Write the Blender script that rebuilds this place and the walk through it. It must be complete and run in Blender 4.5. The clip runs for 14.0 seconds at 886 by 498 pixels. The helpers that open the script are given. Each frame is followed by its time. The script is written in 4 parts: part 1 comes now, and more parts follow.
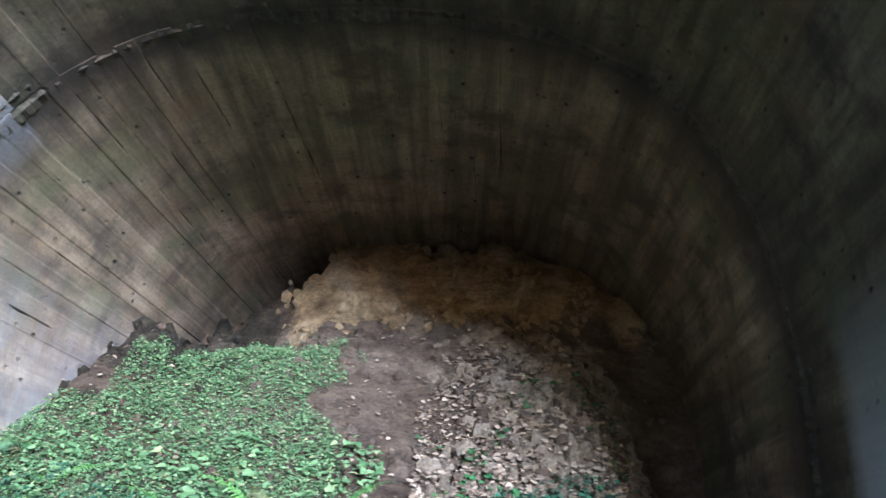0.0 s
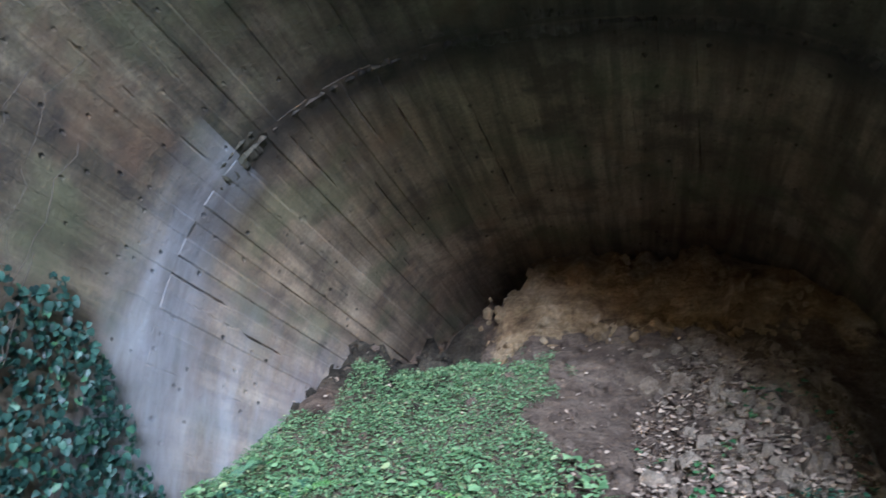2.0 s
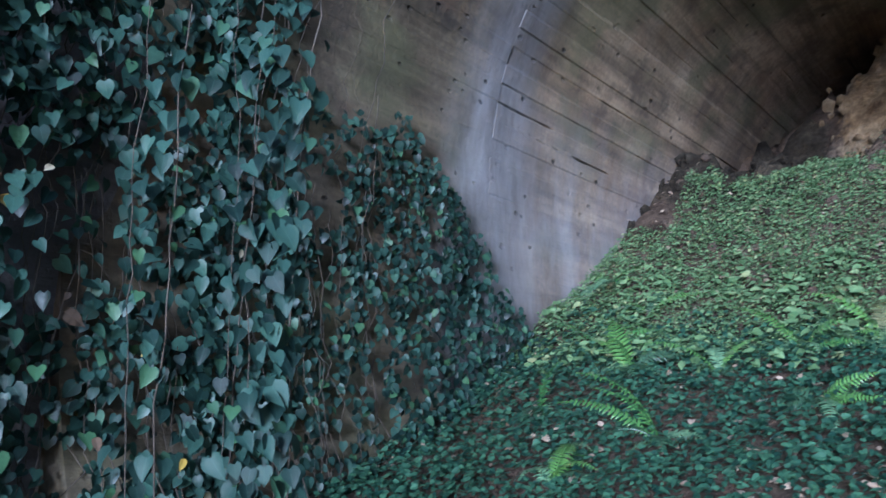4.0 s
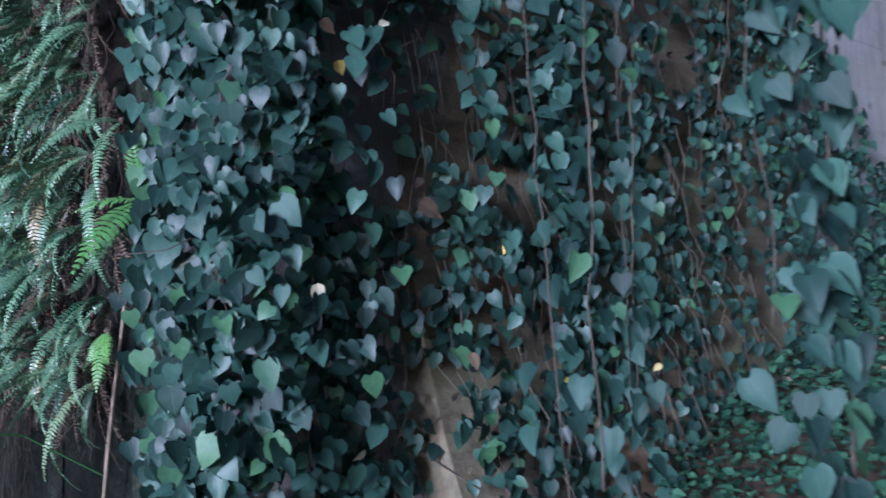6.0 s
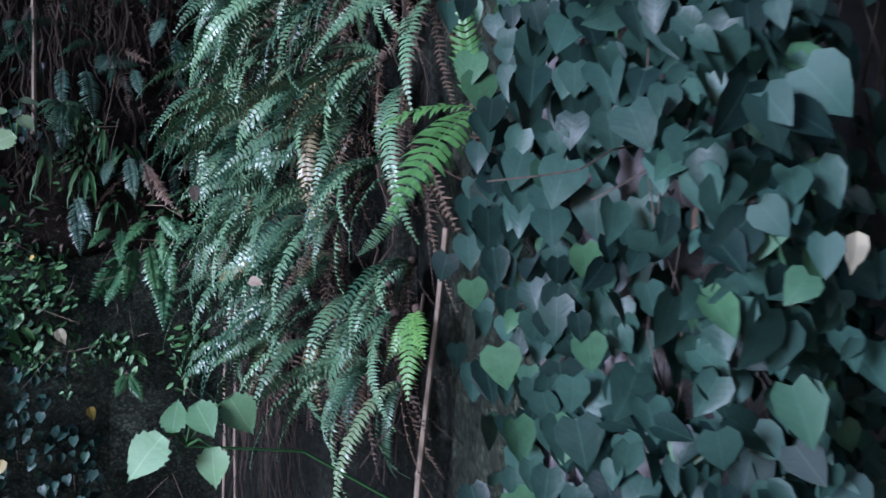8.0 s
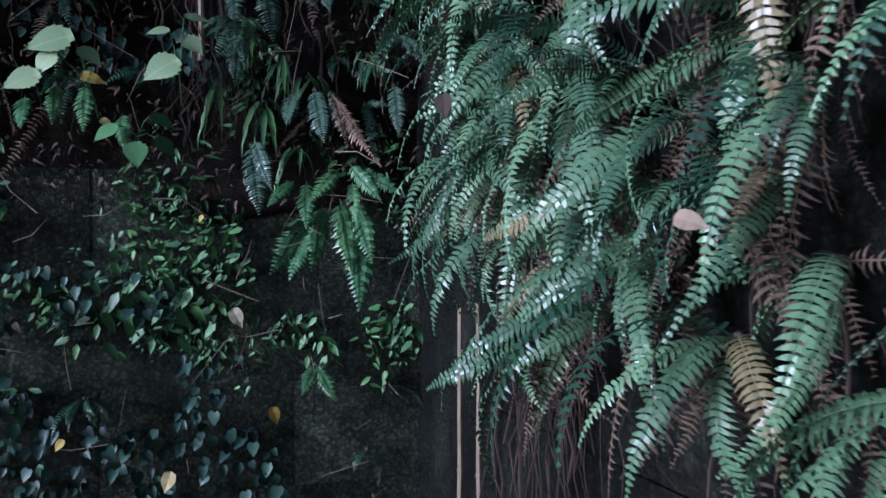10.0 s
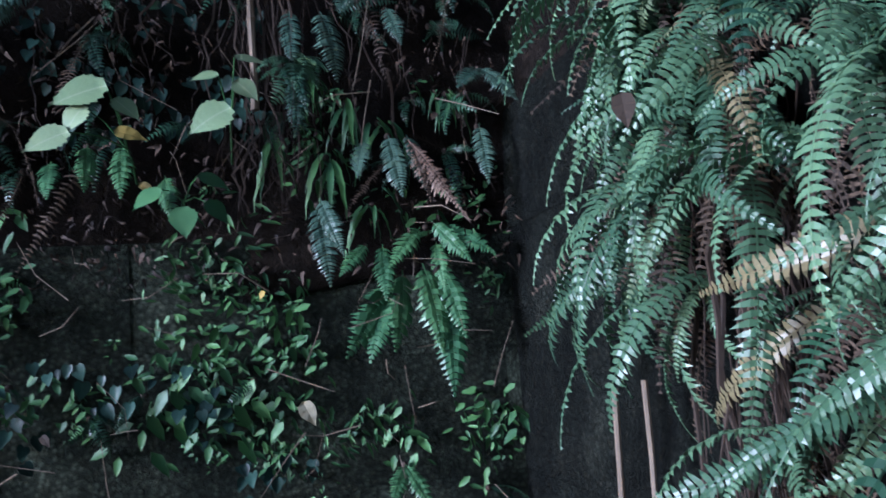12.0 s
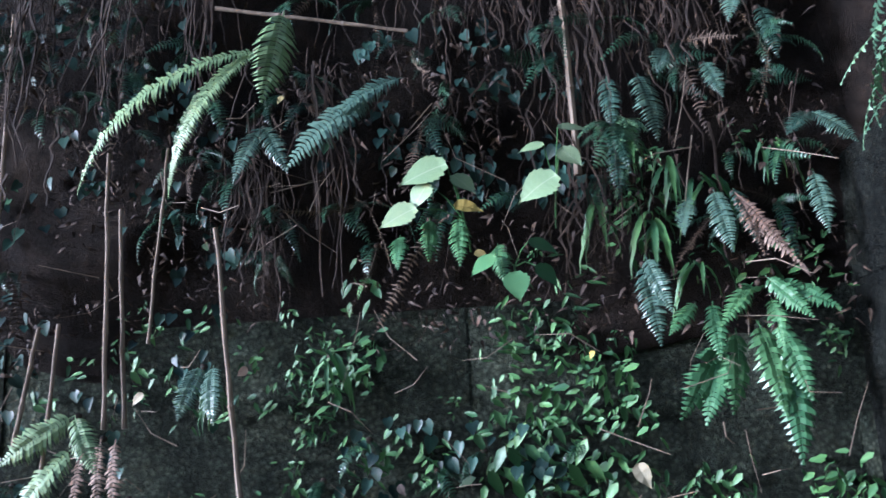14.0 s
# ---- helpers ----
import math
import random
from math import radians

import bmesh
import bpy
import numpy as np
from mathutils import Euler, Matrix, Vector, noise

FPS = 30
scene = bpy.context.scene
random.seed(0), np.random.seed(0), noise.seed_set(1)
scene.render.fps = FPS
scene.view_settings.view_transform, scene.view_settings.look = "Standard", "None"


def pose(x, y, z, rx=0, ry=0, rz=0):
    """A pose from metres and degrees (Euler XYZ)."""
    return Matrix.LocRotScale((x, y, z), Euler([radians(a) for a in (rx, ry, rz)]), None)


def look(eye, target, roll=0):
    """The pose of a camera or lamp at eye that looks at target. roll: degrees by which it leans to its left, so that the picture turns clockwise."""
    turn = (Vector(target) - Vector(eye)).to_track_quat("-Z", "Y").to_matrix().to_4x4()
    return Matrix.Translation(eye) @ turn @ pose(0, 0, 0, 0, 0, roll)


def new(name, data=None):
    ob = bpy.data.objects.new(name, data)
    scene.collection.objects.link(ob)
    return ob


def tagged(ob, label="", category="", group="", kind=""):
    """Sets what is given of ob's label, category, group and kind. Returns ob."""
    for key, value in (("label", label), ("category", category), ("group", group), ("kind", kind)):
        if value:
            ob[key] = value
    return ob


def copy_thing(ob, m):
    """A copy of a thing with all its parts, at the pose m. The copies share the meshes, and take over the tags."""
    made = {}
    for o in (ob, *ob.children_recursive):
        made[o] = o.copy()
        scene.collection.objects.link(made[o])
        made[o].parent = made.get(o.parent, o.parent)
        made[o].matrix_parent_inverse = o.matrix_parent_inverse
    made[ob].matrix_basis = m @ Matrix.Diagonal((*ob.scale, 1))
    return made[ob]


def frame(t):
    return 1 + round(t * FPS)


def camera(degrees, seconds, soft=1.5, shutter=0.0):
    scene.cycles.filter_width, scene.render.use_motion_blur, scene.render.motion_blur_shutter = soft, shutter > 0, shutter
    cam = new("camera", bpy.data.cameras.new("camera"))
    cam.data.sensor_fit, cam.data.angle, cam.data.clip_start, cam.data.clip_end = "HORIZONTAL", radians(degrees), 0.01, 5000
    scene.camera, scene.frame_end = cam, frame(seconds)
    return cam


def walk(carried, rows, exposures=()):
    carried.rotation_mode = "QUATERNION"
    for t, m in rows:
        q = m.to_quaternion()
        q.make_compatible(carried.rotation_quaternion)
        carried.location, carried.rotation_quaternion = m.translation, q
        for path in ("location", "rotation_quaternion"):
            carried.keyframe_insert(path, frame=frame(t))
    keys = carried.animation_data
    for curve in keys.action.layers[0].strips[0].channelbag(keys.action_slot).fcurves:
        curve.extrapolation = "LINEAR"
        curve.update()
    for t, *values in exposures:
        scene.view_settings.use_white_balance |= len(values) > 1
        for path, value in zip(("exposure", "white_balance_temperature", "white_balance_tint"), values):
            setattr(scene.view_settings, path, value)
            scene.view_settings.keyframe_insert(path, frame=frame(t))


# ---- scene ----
cam = camera(57, 14.0, soft=1.5, shutter=0.25)
PATH = [
    (0.0, pose(0.000, 0.000, 1.550, 112.00, -0.00, 0.00)),
    (0.5, pose(-0.058, 0.005, 1.555, 112.96, -0.75, 3.47)),
    (1.0, pose(-0.086, -0.004, 1.569, 114.51, -0.39, 5.23)),
    (1.5, pose(-0.102, -0.031, 1.558, 114.50, -0.33, 8.06)),
    (2.0, pose(-0.147, -0.042, 1.543, 112.83, -1.22, 13.29)),
    (2.5, pose(-0.240, -0.037, 1.521, 109.85, -0.65, 20.13)),
    (3.0, pose(-0.301, -0.016, 1.505, 106.39, -1.43, 25.97)),
    (5.5, pose(-1.130, 0.193, 1.473, 95.97, 2.46, 45.27)),
    (6.0, pose(-1.386, 0.246, 1.463, 95.26, 1.59, 50.75)),
    (6.5, pose(-1.658, 0.312, 1.496, 95.22, 1.04, 55.98)),
    (7.0, pose(-1.875, 0.345, 1.499, 93.05, 0.53, 57.32)),
    (7.5, pose(-2.176, 0.339, 1.497, 93.43, 0.18, 61.49)),
    (8.0, pose(-2.403, 0.360, 1.505, 92.96, 1.12, 64.72)),
    (8.5, pose(-2.717, 0.400, 1.508, 93.36, 0.62, 69.83)),
    (9.0, pose(-2.979, 0.360, 1.488, 90.36, -0.21, 75.00)),
    (11.5, pose(-4.088, 0.211, 1.485, 94.02, 3.38, 72.70)),
    (12.0, pose(-4.105, 0.178, 1.505, 96.70, 4.24, 76.14)),
    (12.5, pose(-4.106, 0.144, 1.512, 97.89, 3.67, 80.13)),
    (13.0, pose(-4.104, 0.120, 1.521, 99.59, 3.25, 84.72)),
    (13.5, pose(-4.081, 0.086, 1.514, 102.47, 2.70, 91.61)),
    (14.0, pose(-4.072, 0.074, 1.519, 101.94, 3.02, 96.64)),
]
walk(cam, PATH, [(0, 2.65, 4850, 12), (2, 2.15, 4700, 13), (3, 1.65, 4600, 14), (5.5, 1.7, 4750, 22), (6.5, 1.7, 4750, 23), (8, 1.4, 4850, 25), (9, 1.3, 4900, 24), (11.5, 1.45, 4750, 23), (12.5, 1.75, 4800, 21), (14, 2.5, 4950, 21)])

# ---- world and light ----
SUN_ELEV, SUN_AZ = radians(7), radians(162)
world = bpy.data.worlds.new("overcast_sky")
scene.world = world
world.use_nodes = True
wn, wl = world.node_tree.nodes, world.node_tree.links
sky = wn.new("ShaderNodeTexSky")
sky.sky_type, sky.sun_disc = "NISHITA", False
sky.sun_elevation, sky.sun_rotation = SUN_ELEV, SUN_AZ
wl.new(sky.outputs[0], wn["Background"].inputs[0])
wn["Background"].inputs[1].default_value = 0.06
sun = new("sun", bpy.data.lights.new("sun", "SUN"))
sun.data.energy, sun.data.angle, sun.data.color = 2.1, radians(17), (1.0, 0.98, 0.95)
sun.matrix_world = look((0, 0, 0), (-math.sin(SUN_AZ) * math.cos(SUN_ELEV), -math.cos(SUN_AZ) * math.cos(SUN_ELEV), -math.sin(SUN_ELEV)))


# ---- materials ----
def material(name, rough=0.8):
    m = bpy.data.materials.new(name)
    m.use_nodes = True
    b = m.node_tree.nodes["Principled BSDF"]
    b.inputs["Roughness"].default_value = rough
    return m, m.node_tree.nodes, m.node_tree.links, b


def noise_node(N, L, coord, scale, detail=6, rough=0.6, stretch=None):
    n = N.new("ShaderNodeTexNoise")
    n.inputs["Scale"].default_value, n.inputs["Detail"].default_value, n.inputs["Roughness"].default_value = scale, detail, rough
    if stretch:
        mp = N.new("ShaderNodeMapping")
        mp.inputs["Scale"].default_value = stretch
        L.new(coord, mp.inputs[0])
        coord = mp.outputs[0]
    L.new(coord, n.inputs["Vector"])
    return n.outputs[0]


def ramp(N, L, fac, stops):
    r = N.new("ShaderNodeValToRGB")
    el = r.color_ramp.elements
    while len(el) < len(stops):
        el.new(0.5)
    for e, (p, c) in zip(el, stops):
        e.position, e.color = p, (*c, 1) if len(c) == 3 else c
    L.new(fac, r.inputs[0])
    return r.outputs[0]


def mix(N, L, fac, a, b, how="MIX"):
    x = N.new("ShaderNodeMix")
    x.data_type, x.blend_type = "RGBA", how
    for s, v in ((x.inputs[0], fac), (x.inputs[6], a), (x.inputs[7], b)):
        if isinstance(v, (int, float)):
            s.default_value = v
        elif isinstance(v, tuple):
            s.default_value = (*v, 1)
        else:
            L.new(v, s)
    return x.outputs[2]


def bump(N, L, b, height, strength, distance=0.02, under=None):
    n = N.new("ShaderNodeBump")
    n.inputs["Strength"].default_value, n.inputs["Distance"].default_value = strength, distance
    L.new(height, n.inputs["Height"])
    if under is not None:
        L.new(under, n.inputs["Normal"])
    L.new(n.outputs[0], b.inputs["Normal"])
    return n.outputs[0]


def math_node(N, L, op, a, b=0.0, clamp=False):
    n = N.new("ShaderNodeMath")
    n.operation, n.use_clamp = op, clamp
    for s, v in zip(n.inputs, (a, b)):
        if isinstance(v, (int, float)):
            s.default_value = v
        else:
            L.new(v, s)
    return n.outputs[0]


# the vault: axis, radius and the joint between its two pours
AXIS_X, AXIS_Z, RADIUS, RING_Y = -0.59, 2.49, 2.71, 4.44


def concrete_material(name, tones, streaks=True, pit=10):
    """Old board-marked concrete: cloudy tones, dark damp blotches, pits, pale lime runs and painted daylight."""
    m, N, L, b = material(name, 0.85)
    co = N.new("ShaderNodeTexCoord").outputs["Object"]
    big = noise_node(N, L, co, 0.9, 8, 0.65)
    c = ramp(N, L, big, [(0.3, tones[0]), (0.5, tones[1]), (0.7, tones[2])])
    if streaks:
        board = N.new("ShaderNodeAttribute")
        board.attribute_name = "leaf"
        tone = N.new("ShaderNodeSeparateXYZ")
        L.new(board.outputs["Vector"], tone.inputs[0])
        c = mix(N, L, 0.6, c, ramp(N, L, tone.outputs[0], [(0.0, (0.36, 0.35, 0.34)), (1.0, (0.64, 0.64, 0.62))]), "OVERLAY")
    grain = noise_node(N, L, co, 28, 6, 0.7)
    c = mix(N, L, 0.8, c, ramp(N, L, grain, [(0.3, (0.35, 0.35, 0.35)), (0.7, (0.68, 0.66, 0.62))]), "OVERLAY")
    lines = noise_node(N, L, co, 1.0, 5, 0.6, (9, 0.5, 9))
    c = mix(N, L, 0.8, c, ramp(N, L, lines, [(0.38, (0.26, 0.25, 0.24)), (0.62, (0.68, 0.67, 0.65))]), "OVERLAY")
    damp = ramp(N, L, noise_node(N, L, co, 1.7, 8, 0.66), [(0.5, (0, 0, 0)), (0.62, (1, 1, 1))])
    c = mix(N, L, math_node(N, L, "MULTIPLY", damp, 0.78), c, tones[3])
    moss = ramp(N, L, noise_node(N, L, co, 1.1, 6, 0.6, (1, 1, 1.6)), [(0.5, (0, 0, 0)), (0.64, (1, 1, 1))])
    c = mix(N, L, math_node(N, L, "MULTIPLY", moss, 0.5 if streaks else 0.22), c, (0.115, 0.125, 0.06))
    rust = ramp(N, L, noise_node(N, L, co, 1.35, 6, 0.6, (1.2, 1, 1)), [(0.55, (0, 0, 0)), (0.68, (1, 1, 1))])
    c = mix(N, L, math_node(N, L, "MULTIPLY", rust, 0.45 if streaks else 0.08), c, (0.2, 0.12, 0.065))
    if streaks:
        sep = N.new("ShaderNodeSeparateXYZ")
        L.new(co, sep.inputs[0])
        off = math_node(N, L, "ABSOLUTE", math_node(N, L, "SUBTRACT", math_node(N, L, "ADD", sep.outputs[1], math_node(N, L, "MULTIPLY", noise_node(N, L, co, 3.2, 6, 0.65), 0.5)), RING_Y + 0.38))
        seep = math_node(N, L, "SUBTRACT", 1.0, math_node(N, L, "DIVIDE", off, 0.52), True)
        c = mix(N, L, math_node(N, L, "MULTIPLY", seep, 0.95), c, (0.042, 0.034, 0.028))
        runs = noise_node(N, L, co, 1.0, 7, 0.65, (1.5, 2.6, 0.8))
        d = math_node(N, L, "ABSOLUTE", math_node(N, L, "SUBTRACT", sep.outputs[1], 4.38))
        near = math_node(N, L, "MULTIPLY", math_node(N, L, "SUBTRACT", 1.0, math_node(N, L, "DIVIDE", d, 0.5), True), math_node(N, L, "LESS_THAN", sep.outputs[2], 4.3))
        # low: outside light falling on the left wall's foot, painted pale
        low = math_node(N, L, "MULTIPLY", math_node(N, L, "SUBTRACT", 3.8, sep.outputs[2], True), math_node(N, L, "SUBTRACT", sep.outputs[1], 3.7, True))
        side = math_node(N, L, "LESS_THAN", sep.outputs[0], -1.9)
        # far: daylight on the right wall near the mouth, painted as a pale patch
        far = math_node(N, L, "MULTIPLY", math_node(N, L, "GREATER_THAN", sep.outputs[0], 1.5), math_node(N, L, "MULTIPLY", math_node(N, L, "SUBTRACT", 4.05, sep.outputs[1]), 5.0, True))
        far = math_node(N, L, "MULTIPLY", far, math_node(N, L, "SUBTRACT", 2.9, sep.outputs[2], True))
        # lime streak at the joint together with the painted light below it
        lime_and_light = math_node(N, L, "MULTIPLY", math_node(N, L, "ADD", near, low, True), math_node(N, L, "MULTIPLY", side, ramp(N, L, runs, [(0.3, (0.15, 0.15, 0.15)), (0.68, (1, 1, 1))])))
        c = mix(N, L, math_node(N, L, "MULTIPLY", lime_and_light, 0.66), c, (0.52, 0.53, 0.57))
        # blue-grey colour for that daylit right wall
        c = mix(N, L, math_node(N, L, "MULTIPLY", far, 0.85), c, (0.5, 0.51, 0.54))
    L.new(c, b.inputs["Base Color"])
    v = N.new("ShaderNodeTexVoronoi")
    v.inputs["Scale"].default_value = pit
    mp = N.new("ShaderNodeMapping")
    mp.inputs["Scale"].default_value = (1, 0.6, 1)
    L.new(co, mp.inputs[0])
    L.new(mp.outputs[0], v.inputs["Vector"])
    some = ramp(N, L, noise_node(N, L, co, 2.3, 4, 0.6), [(0.5, (0.75, 0.75, 0.75)), (0.6, (0, 0, 0))])
    warp = math_node(N, L, "ADD", v.outputs["Distance"], math_node(N, L, "MULTIPLY", noise_node(N, L, co, 22, 4, 0.7), 0.25))
    pits = mix(N, L, some, ramp(N, L, warp, [(0.16, (0, 0, 0)), (0.27, (1, 1, 1))]), (1, 1, 1))
    # base colour darkened inside the pits to paint their shadow
    L.new(mix(N, L, 0.75, c, pits, "MULTIPLY"), b.inputs["Base Color"])
    first = bump(N, L, b, pits, 1.0, 0.035)
    bump(N, L, b, mix(N, L, 0.6, grain, lines), 0.9, 0.022, first)
    return m


CONCRETE = concrete_material("board_marked_concrete", ((0.062, 0.051, 0.034), (0.125, 0.106, 0.074), (0.19, 0.165, 0.123), (0.038, 0.03, 0.025)))
JOINT = concrete_material("stained_joint_concrete", ((0.035, 0.029, 0.025), (0.07, 0.059, 0.048), (0.13, 0.112, 0.094), (0.03, 0.025, 0.022)), False)
# browner pour, its tones also raised to replace light missing deep inside
INNER = concrete_material("brown_rough_lit_board_concrete", ((0.12, 0.089, 0.058), (0.225, 0.175, 0.122), (0.33, 0.272, 0.2), (0.085, 0.064, 0.046)), True, 8)
WING = concrete_material("wing_wall_concrete", ((0.085, 0.08, 0.085), (0.165, 0.155, 0.164), (0.26, 0.246, 0.26), (0.06, 0.055, 0.057)), False)


def earth_material(name, tones, scale=1.3, grit=False):
    m, N, L, b = material(name, 1.0)
    b.inputs["Specular IOR Level"].default_value = 0.15
    co = N.new("ShaderNodeTexCoord").outputs["Object"]
    c = ramp(N, L, noise_node(N, L, co, scale, 9, 0.68), [(0.3, tones[0]), (0.5, tones[1]), (0.72, tones[2])])
    g = noise_node(N, L, co, 24, 8, 0.75)
    c = mix(N, L, 0.7, c, ramp(N, L, g, [(0.28, (0.25, 0.25, 0.25)), (0.72, (0.75, 0.74, 0.72))]), "OVERLAY")
    if grit:
        v = N.new("ShaderNodeTexVoronoi")
        v.inputs["Scale"].default_value = 55
        L.new(co, v.inputs["Vector"])
        c = mix(N, L, 0.85, c, ramp(N, L, v.outputs["Distance"], [(0.1, (1, 1, 1)), (0.6, (0.25, 0.25, 0.25))]), "MULTIPLY")
        g = math_node(N, L, "SUBTRACT", g, math_node(N, L, "MULTIPLY", v.outputs["Distance"], 0.6))
        wet = ramp(N, L, noise_node(N, L, co, 1.2, 5, 0.6, (1, 1, 0.6)), [(0.42, (0.45, 0.45, 0.45)), (0.62, (1, 1, 1))])
        c = mix(N, L, 1.0, c, wet, "MULTIPLY")
    L.new(c, b.inputs["Base Color"])
    first = bump(N, L, b, g, 1.0, 0.07)
    bump(N, L, b, noise_node(N, L, co, 90, 4, 0.7), 1.0, 0.02, first)
    return m


EARTH = earth_material("loose_brown_earth", ((0.07, 0.05, 0.037), (0.145, 0.108, 0.08), (0.25, 0.197, 0.148)))
CLAY = earth_material("yellow_clay_face", ((0.15, 0.095, 0.052), (0.4, 0.29, 0.165), (0.55, 0.44, 0.3)), 2.6)
DRY_EARTH = earth_material("dry_pale_earth", ((0.16, 0.12, 0.086), (0.31, 0.25, 0.185), (0.44, 0.365, 0.28)), 3.0)


def layered_earth(name, layers, scale=1.6):
    """Brown earth that gives way raggedly to other soils, by the weights stored on the ground."""
    m, N, L, b = material(name, 1.0)
    b.inputs["Specular IOR Level"].default_value = 0.15
    co = N.new("ShaderNodeTexCoord").outputs["Object"]
    own = N.new("ShaderNodeAttribute")
    own.attribute_name = "leaf"
    sep = N.new("ShaderNodeSeparateXYZ")
    L.new(own.outputs["Vector"], sep.inputs[0])
    torn = math_node(N, L, "SUBTRACT", noise_node(N, L, co, 3.5, 9, 0.7), 0.5)
    c = None
    for k, tones in enumerate(layers):
        soil = ramp(N, L, noise_node(N, L, co, scale + 0.7 * k, 9, 0.68), [(0.3, tones[0]), (0.5, tones[1]), (0.72, tones[2])])
        if c is None:
            c = soil
            continue
        f = ramp(N, L, math_node(N, L, "ADD", sep.outputs[k - 1], math_node(N, L, "MULTIPLY", torn, 1.6)), [(0.38, (0, 0, 0)), (0.62, (1, 1, 1))])
        c = mix(N, L, f, c, soil)
    g = noise_node(N, L, co, 24, 8, 0.75)
    c = mix(N, L, 0.75, c, ramp(N, L, g, [(0.28, (0.22, 0.22, 0.22)), (0.72, (0.76, 0.75, 0.73))]), "OVERLAY")
    beds = noise_node(N, L, co, 1.0, 6, 0.65, (3, 3, 9))
    c = mix(N, L, 0.6, c, ramp(N, L, beds, [(0.36, (0.25, 0.24, 0.23)), (0.62, (0.66, 0.65, 0.63))]), "OVERLAY")
    L.new(c, b.inputs["Base Color"])
    first = bump(N, L, b, g, 1.0, 0.07)
    bump(N, L, b, beds, 1.0, 0.06, first)
    return m


FILL = layered_earth("layered_fill_earth", (
    ((0.07, 0.05, 0.037), (0.145, 0.108, 0.08), (0.25, 0.197, 0.148)),
    ((0.15, 0.095, 0.052), (0.4, 0.29, 0.165), (0.55, 0.44, 0.3)),
    # near-black earth: colour stands in for shade in the undermined hollow
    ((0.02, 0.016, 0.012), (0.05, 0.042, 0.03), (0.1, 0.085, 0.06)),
    ((0.16, 0.12, 0.086), (0.31, 0.25, 0.185), (0.44, 0.365, 0.28))))
# same darkened earth for clods, shade put into the colour
SHADE_EARTH = earth_material("earth_coloured_as_shade", ((0.02, 0.016, 0.012), (0.05, 0.042, 0.03), (0.1, 0.085, 0.06)), 5.0)
# soil darkened to near black, so its colour carries shade among the roots
SOIL = earth_material("root_soil_with_shade", ((0.006, 0.005, 0.004), (0.017, 0.013, 0.01), (0.045, 0.034, 0.026)), 4.0)
MASONRY = earth_material("damp_mossy_stone", ((0.055, 0.07, 0.052), (0.135, 0.165, 0.118), (0.22, 0.255, 0.18)), 2.6, True)
# shaded copy of MASONRY: the gloom behind the ferns is in its colour
SHADED_STONE = earth_material("shaded_mossy_stone", ((0.016, 0.02, 0.016), (0.04, 0.047, 0.037), (0.075, 0.083, 0.063)), 2.6, True)


def plant_material(name, dark, light, rough=0.42, rim=None, part=False, veins=0.0, gloss=0.5):
    """Leaf green that differs from leaf to leaf, with mottling and a slight sheen."""
    m, N, L, b = material(name, rough)
    rnd = N.new("ShaderNodeObjectInfo").outputs["Random"] if part else N.new("ShaderNodeNewGeometry").outputs["Random Per Island"]
    co = N.new("ShaderNodeTexCoord").outputs["Object"]
    stops = [(0.0, dark), (0.9, light)] + ([(0.97, rim)] if rim else [])
    c = ramp(N, L, rnd, stops)
    g = noise_node(N, L, co, 60, 4, 0.6)
    c = mix(N, L, 0.4, c, ramp(N, L, g, [(0.3, (0.32, 0.32, 0.32)), (0.7, (0.68, 0.68, 0.66))]), "OVERLAY")
    b.inputs["Specular IOR Level"].default_value = gloss
    under = None
    if veins:
        own = N.new("ShaderNodeAttribute")
        own.attribute_name = "leaf"
        sep = N.new("ShaderNodeSeparateXYZ")
        L.new(own.outputs["Vector"], sep.inputs[0])
        side = math_node(N, L, "ABSOLUTE", sep.outputs[0])
        mid = math_node(N, L, "LESS_THAN", side, 0.018)
        rows = math_node(N, L, "FRACT", math_node(N, L, "MULTIPLY", math_node(N, L, "SUBTRACT", math_node(N, L, "MULTIPLY", side, 0.8), sep.outputs[1]), 6.0))
        web = math_node(N, L, "MAXIMUM", mid, math_node(N, L, "MULTIPLY", math_node(N, L, "LESS_THAN", rows, 0.1), 0.3))
        c = mix(N, L, math_node(N, L, "MULTIPLY", web, veins), c, tuple(min(0.5, 2.2 * q + 0.03) for q in light))
        pillow = math_node(N, L, "SINE", math_node(N, L, "MULTIPLY", rows, 3.14159))
        under = bump(N, L, b, pillow, 0.035, 0.004)
    L.new(c, b.inputs["Base Color"])
    bump(N, L, b, g, 0.25, 0.004, under)
    return m


IVY = plant_material("dark_ivy_leaf", (0.007, 0.018, 0.016), (0.042, 0.092, 0.07), 0.44, (0.055, 0.125, 0.06), False, 0.12, 0.26)
IVY_PART = plant_material("ivy_leaf", (0.007, 0.018, 0.016), (0.042, 0.091, 0.072), 0.44, (0.055, 0.125, 0.06), True, 0.12, 0.26)
FERN = plant_material("fern_green", (0.045, 0.1, 0.055), (0.14, 0.25, 0.13), 0.38, (0.2, 0.17, 0.085), True, 0.0, 0.6)
FERN_DARK = plant_material("dark_fern_green", (0.016, 0.045, 0.028), (0.035, 0.09, 0.045), 0.36, None, True)
FERN_LIGHT = plant_material("young_fern_green", (0.07, 0.18, 0.05), (0.13, 0.27, 0.065), 0.4, None, True)
DEAD = plant_material("dead_brown_frond", (0.03, 0.02, 0.013), (0.12, 0.082, 0.052), 0.8, None, True)
